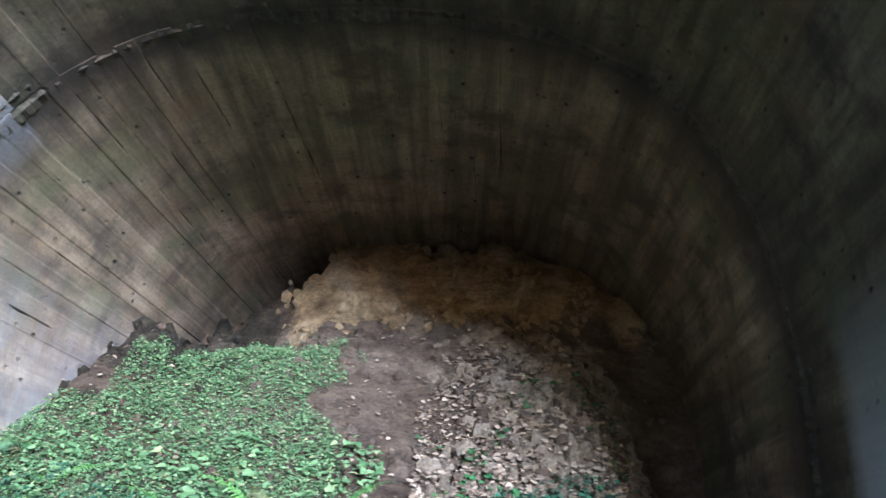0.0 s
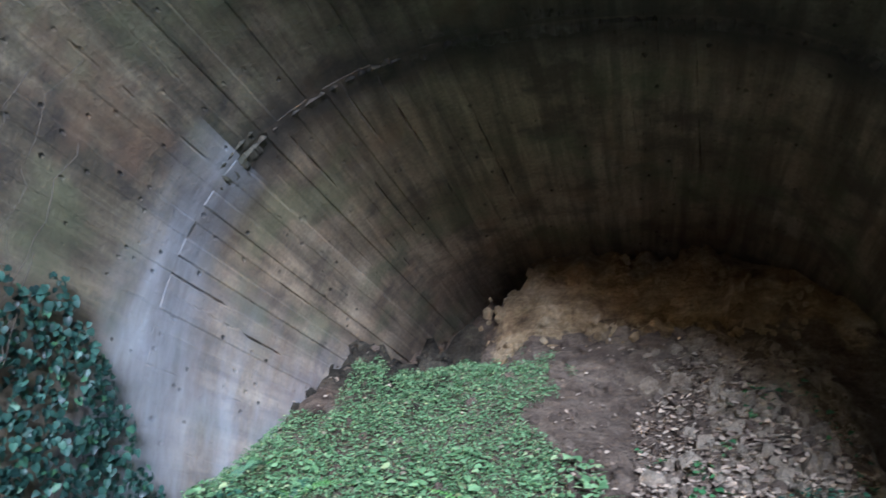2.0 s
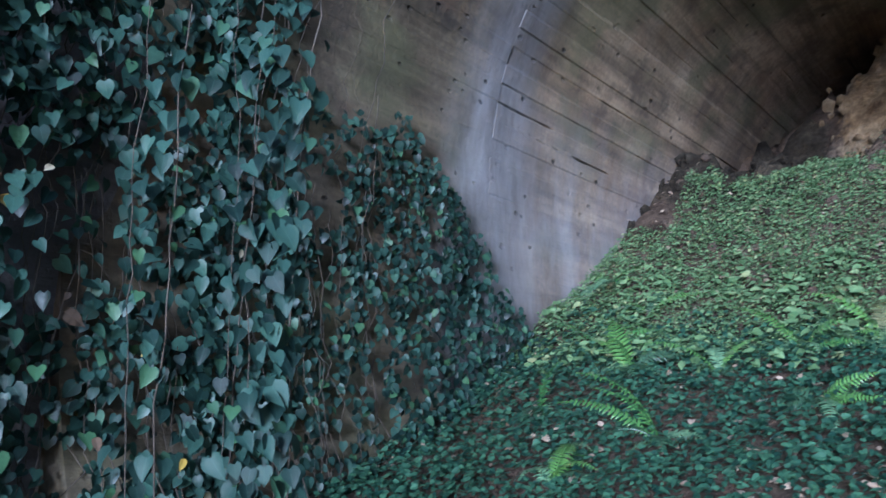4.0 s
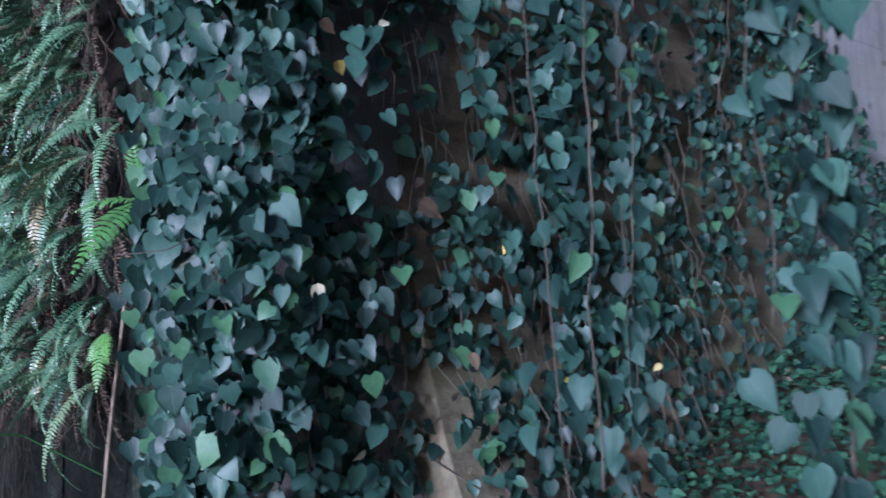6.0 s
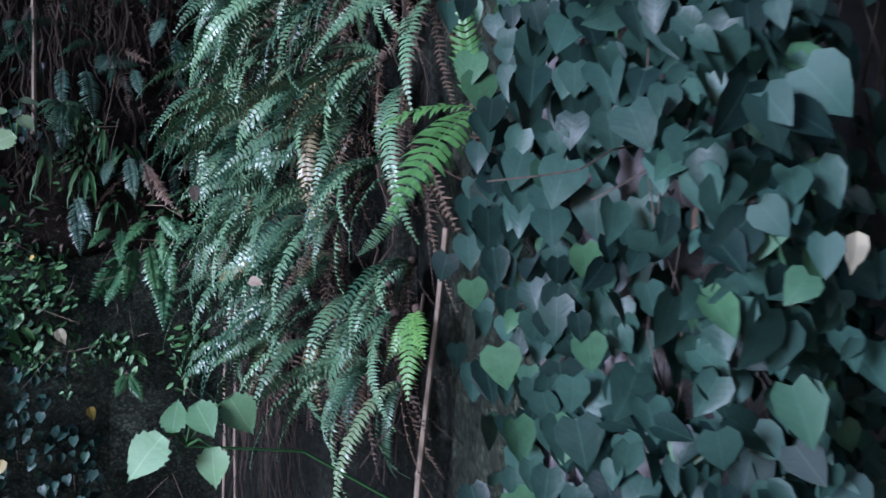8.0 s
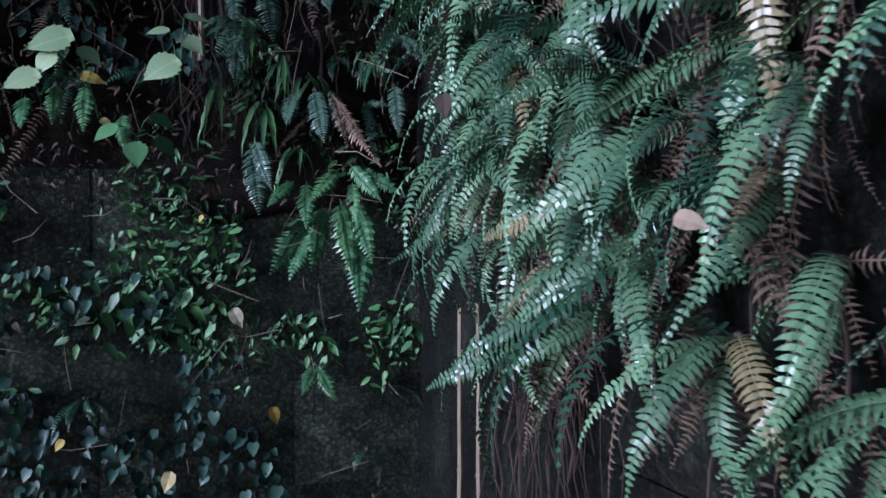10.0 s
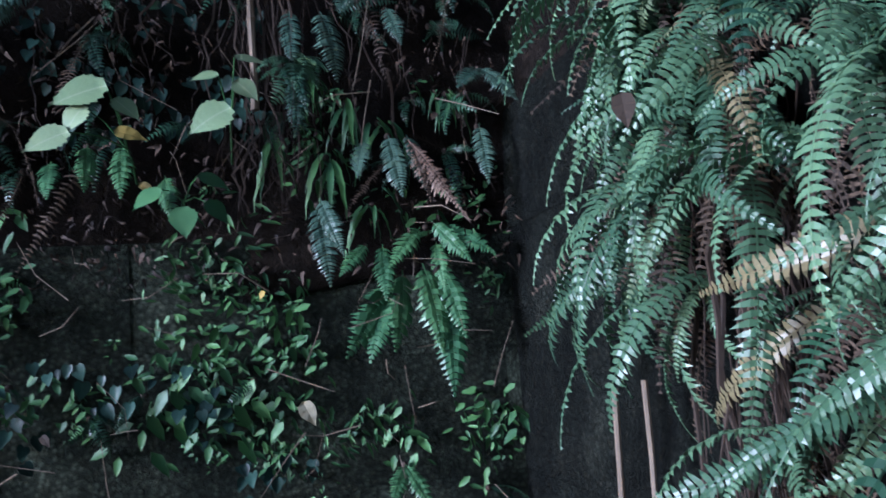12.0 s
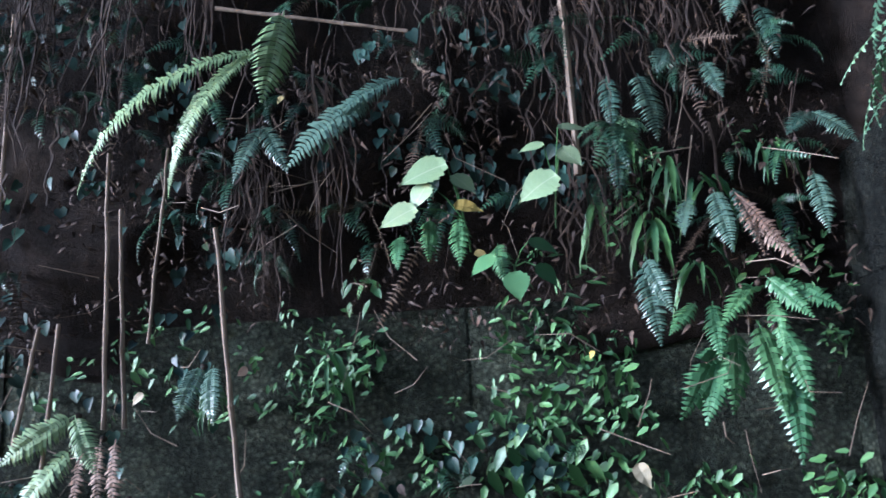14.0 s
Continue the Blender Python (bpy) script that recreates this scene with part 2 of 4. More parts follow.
COVER = plant_material("ground_cover_green", (0.075, 0.15, 0.055), (0.19, 0.3, 0.135), 0.55, (0.3, 0.34, 0.16), False, 0.12)
COVER_BLUE = plant_material("ground_ivy_green", (0.012, 0.04, 0.028), (0.055, 0.135, 0.075), 0.42)
NETTLE = plant_material("pale_nettle_leaf", (0.16, 0.25, 0.12), (0.25, 0.34, 0.18), 0.5, None, True, 0.22)
NETTLE_GREEN = plant_material("green_nettle_leaf", (0.085, 0.19, 0.085), (0.14, 0.26, 0.12), 0.5, None, True, 0.22)
FERN_PALE = plant_material("pale_fern_green", (0.13, 0.22, 0.09), (0.21, 0.31, 0.14), 0.45, None, True)
FERN_BLUE = plant_material("bluish_fern_green", (0.04, 0.085, 0.06), (0.09, 0.155, 0.11), 0.35, None, True, 0.0, 0.5)
HERB = plant_material("small_herb_leaf", (0.025, 0.075, 0.03), (0.07, 0.18, 0.055), 0.42)
LITTER = plant_material("dry_leaf_litter", (0.12, 0.08, 0.055), (0.42, 0.33, 0.24), 0.8)
YELLOW = plant_material("yellowed_leaf", (0.45, 0.32, 0.05), (0.5, 0.42, 0.2), 0.6, None, True)
PALE = plant_material("bleached_leaf", (0.5, 0.45, 0.3), (0.62, 0.56, 0.4), 0.6, None, True)


def bark_material(name, a, c2):
    m, N, L, b = material(name, 0.85)
    co = N.new("ShaderNodeTexCoord").outputs["Object"]
    g = noise_node(N, L, co, 30, 6, 0.7, (1, 1, 0.15))
    L.new(ramp(N, L, g, [(0.3, a), (0.7, c2)]), b.inputs["Base Color"])
    bump(N, L, b, g, 0.6, 0.006)
    return m


STEM = bark_material("vine_stem_bark", (0.034, 0.027, 0.02), (0.11, 0.09, 0.068))
ROOT = bark_material("hanging_root_bark", (0.02, 0.014, 0.01), (0.085, 0.058, 0.041))
CANE = bark_material("dry_cane", (0.12, 0.09, 0.062), (0.28, 0.22, 0.16))


# ---- mesh helpers ----
def mesh_of(name, verts, faces, mat, smooth=False, own=None):
    me = bpy.data.meshes.new(name)
    me.from_pydata([tuple(v) for v in verts], [], [tuple(f) for f in faces])
    at = me.attributes.new("leaf", "FLOAT_VECTOR", "POINT")
    at.data.foreach_set("vector", np.array([tuple(v) for v in (own or verts)], dtype=np.float32).ravel())
    me.materials.append(mat)
    if smooth:
        me.shade_smooth()
    me.update()
    return me


def thing(name, me, label, category, group="", kind=""):
    return tagged(new(name, me), label, category, group, kind)


def part(name, me, parent, m=None, label=""):
    ob = new(name, me)
    ob.parent = parent
    if m is not None:
        ob.matrix_basis = m
    if label:
        ob["label"] = label
    return ob


def anchor(name, at, label, category, group=""):
    ob = new(name)
    ob.empty_display_size = 0.1
    ob.location = at
    return tagged(ob, label, category, group)


class Pile:
    """Gathers many small shapes into one mesh."""

    def __init__(self):
        self.v, self.f, self.own, self.n = [], [], [], 0

    def add(self, verts, faces, m=None):
        a = np.asarray([tuple(q) for q in verts], float)
        self.own.extend(a.tolist())
        if m is not None:
            q = np.array(m)
            a = a @ q[:3, :3].T + q[:3, 3]
        self.v.extend(a.tolist())
        self.f.extend([[i + self.n for i in f] for f in faces])
        self.n += len(a)

    def mesh(self, name, mat, smooth=False):
        return mesh_of(name, self.v, self.f, mat, smooth, self.own)


def tube(points, radii, sides=5):
    """A tapering tube along points."""
    v, f = [], []
    pts = [Vector(p) for p in points]
    for i, p in enumerate(pts):
        d = (pts[min(i + 1, len(pts) - 1)] - pts[max(i - 1, 0)]).normalized()
        a = d.orthogonal().normalized()
        b = d.cross(a)
        for k in range(sides):
            t = 2 * math.pi * k / sides
            v.append(p + (a * math.cos(t) + b * math.sin(t)) * radii[i])
    for i in range(len(pts) - 1):
        for k in range(sides):
            f.append((i * sides + k, i * sides + (k + 1) % sides, (i + 1) * sides + (k + 1) % sides, (i + 1) * sides + k))
    f.append(tuple(range(sides - 1, -1, -1)))
    f.append(tuple(range((len(pts) - 1) * sides, len(pts) * sides)))
    return v, f


def heart_leaf(fold=0.12, curl=0.15, width=0.46):
    """A heart-shaped blade of length 1, stalk at the origin, tip at -y, upper face to +z."""
    mid = [(0, 0), (0, -0.33), (0, -0.68), (0, -1.0)]
    rim = [(0.5, 0.13), (0.95, -0.06), (1.0, -0.34), (0.52, -0.72)]
    v = [(x, y, -curl * y * y) for x, y in mid]
    v = [(x, y, z - 2 * curl * max(0, -y - 0.6) ** 2) for x, y, z in v]
    for s in (1, -1):
        v += [(s * width * x, y, fold * x - curl * y * y) for x, y in rim]
    f = []
    for o, flip in ((4, False), (8, True)):
        quads = [(0, o, o + 1), (0, o + 1, o + 2, 1), (1, o + 2, o + 3, 2), (2, o + 3, 3)]
        f += [tuple(reversed(q)) if not flip else q for q in quads]
    return v, f


def oval_leaf(width=0.25, teeth=0.0, curl=0.2, n=5):
    """A lance- or egg-shaped blade of length 1 with a toothed rim."""
    v, f = [], []
    for i in range(n + 1):
        s = i / n
        w = width * math.sin(math.pi * min(1, s ** 0.7)) * (1 + (teeth if i % 2 else -teeth))
        v += [(0, -s, -curl * s * s), (w, -s + (0.06 if i % 2 else 0), 0.05 - curl * s * s), (-w, -s + (0.06 if i % 2 else 0), 0.05 - curl * s * s)]
    for i in range(n):
        a, b = 3 * i, 3 * i + 3
        f += [(a, b, b + 1, a + 1), (a, a + 2, b + 2, b)]
    return v, f


def leaf_pose(at, normal, tip, size):
    """A leaf's place: its face along normal, its tip along tip."""
    n = Vector(normal).normalized()
    y = -(Vector(tip) - n * Vector(tip).dot(n)).normalized()
    x = y.cross(n)
    return Matrix(((x.x * size, y.x * size, n.x * size, at[0]), (x.y * size, y.y * size, n.y * size, at[1]), (x.z * size, y.z * size, n.z * size, at[2]), (0, 0, 0, 1)))


def frond(length, rise, droop, pairs, pinna, sweep=0.25, width=0.016, wild=0.15, seed=1):
    """A fern frond of the given length: a rachis that leaves along +x at angle rise and bends down by droop, with pairs of narrow leaflets."""
    r = random.Random(seed)
    v, f = [], []
    pts, a, p = [], rise, Vector((0, 0, 0))
    n = pairs
    for i in range(n + 1):
        pts.append((p.copy(), a))
        a -= droop / n
        p += Vector((math.cos(a), 0, math.sin(a))) * (length / n)
    tv, tf = tube([q for q, _ in pts], [0.0022 * (1 - 0.7 * i / n) for i in range(n + 1)], 3)
    v += [tuple(q) for q in tv]
    f += tf
    for i in range(2, n + 1):
        s = i / n
        q, a = pts[i]
        fwd = Vector((math.cos(a), 0, math.sin(a)))
        up = Vector((-math.sin(a), 0, math.cos(a)))
        size = pinna * min(1.0, 0.55 + 1.5 * s) * (1 - max(0.0, (s - 0.45) / 0.58) ** 1.5)
        for side in (1, -1):
            ln = max(size, 0.006) * r.uniform(1 - wild, 1 + wild)
            d = (Vector((0, side, 0)) + fwd * (sweep + r.uniform(-0.1, 0.1)) + up * r.uniform(-0.35, 0.12)).normalized()
            w = fwd * width * (0.6 + 0.4 * min(1, ln / pinna))
            b, lift = len(v), up * ln * 0.08
            tipdrop = up * ln * r.uniform(-0.3, -0.05)
            bow = fwd * ln * r.uniform(0.08, 0.22)
            ring = (q - w * 0.35, q + w * 0.35, q + d * ln * 0.3 + w * 0.5 + lift, q + d * ln * 0.3 - w * 0.45 + lift,
                    q + d * ln * 0.68 + w * 0.36 + lift * 0.7 + bow * 0.4, q + d * ln * 0.68 - w * 0.28 + lift * 0.7 + bow * 0.4, q + d * ln + tipdrop + bow)
            v += [tuple(pt) for pt in ring]
            quad = [(b, b + 1, b + 2, b + 3), (b + 3, b + 2, b + 4, b + 5), (b + 5, b + 4, b + 6)]
            f += quad if side < 0 else [tuple(reversed(k)) for k in quad]
    return v, f


def fbm(x, y, z, octaves=4):
    return noise.fractal(Vector((x, y, z)), 1.0, 2.0, octaves)


# ---- the tunnel: a board-marked concrete vault ----
LOW, HIGH = radians(-48), radians(228)


def arch(a):
    """How far the vault's outline departs from a circle at that angle: haunches wide, crown and springings tight."""
    return -0.02 - 0.1 * math.cos(4 * a)


def axis_x(y):
    return AXIS_X + 0.07 * (y - RING_Y)


def build_vault(name, y0, y1, radius, seed, label, groove, step, mat):
    r = random.Random(seed)
    boards = int(radius * (HIGH - LOW) / 0.125)
    angles, bidx = [], []
    for k in range(boards):
        for q in (0.0, 0.1, 0.5, 0.9):
            angles.append(LOW + (HIGH - LOW) * (k + q) / boards)
            bidx.append((k, q))
    shift = [r.uniform(-1, 1) * step for _ in range(boards)]
    deep = [max(0.0, r.gauss(*groove)) * (1.7 if r.random() < 0.3 else 0.45) for _ in range(boards)]
    tone = [r.random() for _ in range(boards)]
    own = []
    ny = max(3, int((y1 - y0) / 0.07))
    v, f = [], []
    for j in range(ny + 1):
        y = y0 + (y1 - y0) * j / ny
        for (k, q), a in zip(bidx, angles):
            side = min(1.0, max(0.15, 0.25 - 1.3 * math.cos(a))) * min(1.0, max(0.25, (math.sin(a) - 0.1) / 0.4))
            d = side * shift[k] + 0.02 * fbm(2.5 * math.cos(a), y * 0.9, 2.5 * math.sin(a))
            if q == 0.0:
                d += side * deep[k] * max(0.0, -0.25 + 2.4 * noise.noise(Vector((k * 3.1, y * 1.3, seed))) + 1.3 * noise.noise(Vector((k * 5.3, y * 8.0, seed))))
            rad = radius + arch(a) + d
            v.append((axis_x(y) + rad * math.cos(a), y, AXIS_Z + rad * math.sin(a)))
            own.append((tone[k], 0, 0))
    m = len(angles)
    for j in range(ny):
        for i in range(m - 1):
            f.append((j * m + i, (j + 1) * m + i, (j + 1) * m + i + 1, j * m + i + 1))
    base = len(v)
    for y in (y0, y1):
        for i in range(0, m, 4):
            v.append((axis_x(y) + (radius + 0.6) * math.cos(angles[i]), y, AXIS_Z + (radius + 0.6) * math.sin(angles[i])))
            own.append((0.5, 0, 0))
    c = len(range(0, m, 4))
    for i in range(c - 1):
        f.append((base + i, base + i + 1, base + c + i + 1, base + c + i))
        lo, hi = 4 * i, 4 * i + 4
        f.append((base + i + 1, base + i, *range(lo, hi + 1)))
        f.append((base + c + i, base + c + i + 1, *(ny * m + t for t in range(hi, lo - 1, -1))))
    return thing(name, mesh_of(name, v, f, mat, False, own), label, "tunnel vault", kind="structure")


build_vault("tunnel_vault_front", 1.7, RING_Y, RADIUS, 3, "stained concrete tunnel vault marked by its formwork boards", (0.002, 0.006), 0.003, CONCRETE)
build_vault("tunnel_vault_inner", RING_Y, 11.2, RADIUS, 8, "browner board-marked concrete vault, lightened as if lit, above the earth fill", (0.016, 0.014), 0.009, INNER)


def build_ring():
    """The rough joint between the two pours: a ragged lip round the vault."""
    v, f, n = [], [], 800
    prof = [(-0.24, 0.06), (-0.14, 0.025), (-0.06, 0.004), (-0.01, 0.02), (0.05, -0.01), (0.14, 0.004), (0.24, 0.05)]
    for i in range(n + 1):
        a = LOW + (HIGH - LOW) * i / n
        for k, (dy, dr) in enumerate(prof):
            g = noise.noise(Vector((a * 7, k * 1.7, 0))) * 0.024 + noise.noise(Vector((a * 45, k * 2.3, 5))) * 0.026 + noise.noise(Vector((a * 120, k * 3.1, 9))) * 0.008
            y = RING_Y + dy + g
            low = 0.1 * min(1.0, max(0.0, (0.6 - math.sin(a)) / 0.25)) if math.cos(a) < 0 else 0.0
            rad = RADIUS + arch(a) + dr + g + low
            v.append((axis_x(y) + rad * math.cos(a), y, AXIS_Z + rad * math.sin(a)))
    m = len(prof)
    for i in range(n):
        for k in range(m - 1):
            f.append((i * m + k, i * m + k + 1, (i + 1) * m + k + 1, (i + 1) * m + k))
    return thing("vault_joint", mesh_of("vault_joint", v, f, JOINT), "ragged concrete joint running round the tunnel vault", "vault joint", kind="structure")


build_ring()


def box_mesh(name, lo, hi, mat, step=0.25, rough=0.0, seed=0):
    """A thick wall block with gridded, uneven faces."""
    bm = bmesh.new()
    bmesh.ops.create_cube(bm, size=1)
    for q in bm.verts:
        q.co = Vector([lo[i] if q.co[i] < 0 else hi[i] for i in range(3)])
    size = max(hi[i] - lo[i] for i in range(3))
    bmesh.ops.subdivide_edges(bm, edges=bm.edges[:], cuts=max(1, int(size / step)), use_grid_fill=True)
    for q in bm.verts:
        n = noise.noise_vector(q.co * 1.3 + Vector((seed, 0, 0))) + 0.5 * noise.noise_vector(q.co * 4.1)
        q.co += n * rough
    me = bpy.data.meshes.new(name)
    bm.to_mesh(me)
    bm.free()
    me.materials.append(mat)
    me.shade_smooth()
    return me


# headwall over the arch, facing the camera's side
def build_headwall():
    v, f, n = [], [], 40
    y0, y1 = 1.62, 2.1
    pts = []
    for i in range(n + 1):
        a = radians(-48) + radians(276) * i / n
        pts.append((axis_x(1.7) + (RADIUS + 0.2) * math.cos(a), AXIS_Z + (RADIUS + 0.2) * math.sin(a)))
    for y in (y0, y1):
        for x, z in pts:
            v.append((x, y, z))
        for i in range(n + 1):
            t = i / n
            if t < 0.3:
                q = (3.6, -0.2 + 7.4 * t / 0.3)
            elif t < 0.7:
                q = (3.6 - 8.4 * (t - 0.3) / 0.4, 7.2)
            else:
                q = (-4.8, 7.2 - 7.4 * (t - 0.7) / 0.3)
            v.append((q[0], y, q[1]))
    m = n + 1
    for o in (0, 2 * m):
        for i in range(n):
            q = (o + i, o + i + 1, o + m + i + 1, o + m + i)
            f.append(q if o else tuple(reversed(q)))
    for i in range(n):
        f.append((i, i + 1, 2 * m + i + 1, 2 * m + i))
        f.append((m + i + 1, m + i, 3 * m + i, 3 * m + i + 1))
    return thing("wall_portal", mesh_of("wall_portal", v, f, WING), "weathered concrete headwall above the tunnel mouth", "headwall", kind="structure")


build_headwall()
WING_X, END_Y, BACK_X = -3.36, 1.12, -6.85
thing("wall_wing", box_mesh("wall_wing", (-3.95, END_Y + 0.02, -0.3), (WING_X, 2.75, 5.2), WING, 0.18, 0.03, 2), "grey concrete wing wall overgrown with ivy", "wing wall", kind="structure")
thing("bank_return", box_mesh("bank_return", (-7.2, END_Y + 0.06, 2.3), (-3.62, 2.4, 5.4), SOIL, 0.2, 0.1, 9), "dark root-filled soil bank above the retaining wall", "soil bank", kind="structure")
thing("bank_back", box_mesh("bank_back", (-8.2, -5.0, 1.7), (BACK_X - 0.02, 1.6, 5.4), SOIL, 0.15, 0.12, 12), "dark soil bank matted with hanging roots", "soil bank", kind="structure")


def build_block_wall(name, origin, along, inward, length, height, seed, label, mat=MASONRY):
    """A retaining wall of rough stone blocks, each a piece of its own, on a backing slab."""
    r = random.Random(seed)
    a, n = Vector(along), Vector(inward)
    lo, hi = Vector(origin) + n * 0.06, Vector(origin) + a * length + n * 0.5
    low = [min(lo[i], hi[i]) for i in range(3)]
    top = [max(lo[i], hi[i]) for i in range(3)]
    top[2] = origin[2] + height - 0.02
    wall = thing(name, box_mesh(name, low, top, mat, 0.4, 0.01), label, "retaining wall", kind="structure")
    shapes = []
    for k in range(6):
        w, h = 0.78, 0.42
        nx, nz = 6, 4
        v, f = [], []
        for j in range(nz + 1):
            for i in range(nx + 1):
                u, q = i / nx, j / nz
                rim = min(i, nx - i, j, nz - j)
                d = 0.022 * noise.noise(Vector((u * 5 + k * 7, q * 4, k)))
                v.append((u * w, d if rim else 0.008, q * h))
        m = nx + 1
        f = [(j * m + i, j * m + i + 1, (j + 1) * m + i + 1, (j + 1) * m + i) for j in range(nz) for i in range(nx)]
        shapes.append(mesh_of("stone", v, f, mat, False))
    turn = Matrix((( a.x, n.x, 0, 0), (a.y, n.y, 0, 0), (0, 0, 1, 0), (0, 0, 0, 1)))
    z, row = 0.0, 0
    while z < height - 0.1:
        x = -0.4 * (row % 2)
        while x < length:
            w = r.uniform(0.86, 1.16)
            x0, x1 = max(0, x), min(length, x + 0.78 * w)
            if x1 - x0 > 0.15:
                at = Vector(origin) + a * (x0 + 0.001) + Vector((0, 0, z + 0.001)) + n * r.uniform(-0.003, 0.004)
                part("stone", r.choice(shapes), wall, Matrix.Translation(at) @ turn @ Matrix.Diagonal(((x1 - x0 - 0.002) / 0.78, 1, 0.996, 1)))
            x += 0.78 * w
        z += 0.42
        row += 1
    return wall


# ---- ground ----
def smooth_profile(y, knots):
    for (a, za), (b, zb) in zip(knots, knots[1:]):
        if y <= b:
            t = min(1, max(0, (y - a) / (b - a)))
            return za + (zb - za) * t
    return knots[-1][1]


KNOTS = [(0.2, 0.0), (4.7, 1.82), (5.3, 2.27), (6.4, 3.12), (7.0, 3.55), (7.9, 4.0), (8.25, 4.62), (8.7, 5.06), (9.6, 4.75), (12.0, 4.6)]


def ground_z(x, y):
    z = smooth_profile(y, KNOTS) * (min(1, max(0, (x + 4.4) / 0.9)) if y < 1.5 else 1)
    inside = min(1, max(0, (y - 2.5) / 2))
    # dark hollow beside the far wall, and a gully down the middle of the fill
    z -= 1.5 * inside * max(0, min(1, (x - 1.0) / 0.9)) * max(0, 1 - max(0, y - 7.0) / 0.6)
    z -= 0.28 * inside * math.exp(-((x + 0.1) / 0.45) ** 2 - ((y - 5.9) / 0.8) ** 2)
    z += 0.4 * inside * max(0, min(1, (-2.0 - x) / 0.7)) * math.exp(-((y - 6.9) / 0.5) ** 2)
    z -= 0.62 * math.exp(-((x + 2.05) / 0.6) ** 2 - ((y - 7.25) / 0.45) ** 2)
    z += 0.35 * math.exp(-((x + 6.9) / 0.5) ** 2) * (1 if y < 1.4 else 0)
    # the slumped clay face stops short of the vault, and its ledges step back
    z -= 0.5 * max(0, min(1, (-1.3 - x) / 0.35)) * max(0, min(1, (y - 7.5) / 0.4))
    z += 0.1 * max(0, min(1, (y - 7.5) / 0.4)) * abs(noise.noise(Vector((x * 2.1, y * 3.0, 14)))) * 2
    gap = x - axis_x(y) + math.sqrt(max(0.0, (RADIUS - 0.02) ** 2 - (z - AXIS_Z) ** 2))
    if y > 5.0 and x < -1.0 and gap < 0.34:
        z -= 0.5 * min(1, y - 5.0) * (1 - max(0.0, gap) / 0.34) * (1 + 0.8 * noise.noise(Vector((x * 4, y * 4, 2))))
    rough = 0.05 + 0.16 * max(0, min(1, (-1.4 - x) / 0.6)) * max(0, min(1, (y - 6.0) / 0.5)) + 0.34 * min(1, max(0, (y - 6.6) / 1.2))
    z += 0.22 * max(0, min(1, (y - 7.2) / 0.5)) * fbm(x * 3.8, y * 3.8, 6.0, 5)
    return z + rough * fbm(x * 1.7, y * 1.7, 3.0, 5) + 0.03 * fbm(x * 7, y * 7, 1.0, 3)


def build_ground():
    def edge(lo, hi, fine, far):
        a = list(np.arange(lo, hi + 1e-6, fine))
        return [lo - far * k for k in (400, 60, 12, 4, 1.5)] + a + [hi + far * k for k in (1.5, 4, 12, 60, 400)]
    xs, ys = edge(-8.4, 4.0, 0.07, 1.0), edge(-6.0, 12.0, 0.07, 1.0)
    v = [(x, y, ground_z(x, y) if y < 14 else 5.0) for y in ys for x in xs]
    n = len(xs)
    f = [(j * n + i, j * n + i + 1, (j + 1) * n + i + 1, (j + 1) * n + i) for j in range(len(ys) - 1) for i in range(n - 1)]

    def ease(q):
        return max(0.0, min(1.0, q))
    own = []
    for x, y, z in v:
        clay = ease((y - 7.4) / 0.35) * ease((x + 1.7) / 0.35) * ease((2.2 - x) / 0.4)
        # second weight paints the hollow's shade below the vault's left edge
        hollow_shade = ease((y - 6.1) / 0.3) * ease((8.5 - y) / 0.3) * ease((-1.55 - x) / 0.3) * ease((x + 3.6) / 0.2)
        dry = ease((y - 4.2) / 0.5) * ease((7.6 - y) / 0.4) * ease((x - 0.1) / 0.45) * ease((1.75 - x) / 0.4)
        own.append((clay, hollow_shade, dry))
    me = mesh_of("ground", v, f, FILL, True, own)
    return thing("ground", me, "brown earth slope rising into the tunnel", "ground", kind="structure")


build_ground()
# unseen end wall, added so the gap above the fill stays black
thing("wall_tunnel_end", box_mesh("wall_tunnel_end", (-4, 11.0, 0), (4, 11.4, 6), SOIL, 0.5, 0.05), "unseen near-black end closing the tunnel", "earth face", kind="structure")
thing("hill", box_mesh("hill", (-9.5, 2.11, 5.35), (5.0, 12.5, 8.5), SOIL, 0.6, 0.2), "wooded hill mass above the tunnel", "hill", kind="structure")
build_block_wall("wall_return", (-7.2, END_Y, -0.2), (1, 0, 0), (0, 1, 0), 3.2, 2.52, 4, "stone retaining wall coloured dark as shade behind hanging ferns", SHADED_STONE)
build_block_wall("wall_wing_end", (-3.995, END_Y - 0.004, -0.2), (1, 0, 0), (0, 1, 0), 0.36, 2.94, 9, "pale mossy stone end of the wing wall")
build_block_wall("wall_back", (BACK_X, 1.5, -0.2), (0, -1, 0), (-1, 0, 0), 6.0, 2.1, 6, "dark mossy stone retaining wall under a soil bank")


# ---- ivy on the wing wall ----
def vault_x(y, z):
    """The left face of the vault or, in front of it, of the wing wall."""
    if y < 1.7:
        return WING_X
    rad = RADIUS
    for _ in range(4):
        a = math.pi - math.asin(max(-0.95, min(0.95, (z - AXIS_Z) / rad)))
        rad = RADIUS + 0.01 + arch(a)
    return axis_x(y) + rad * math.cos(a)


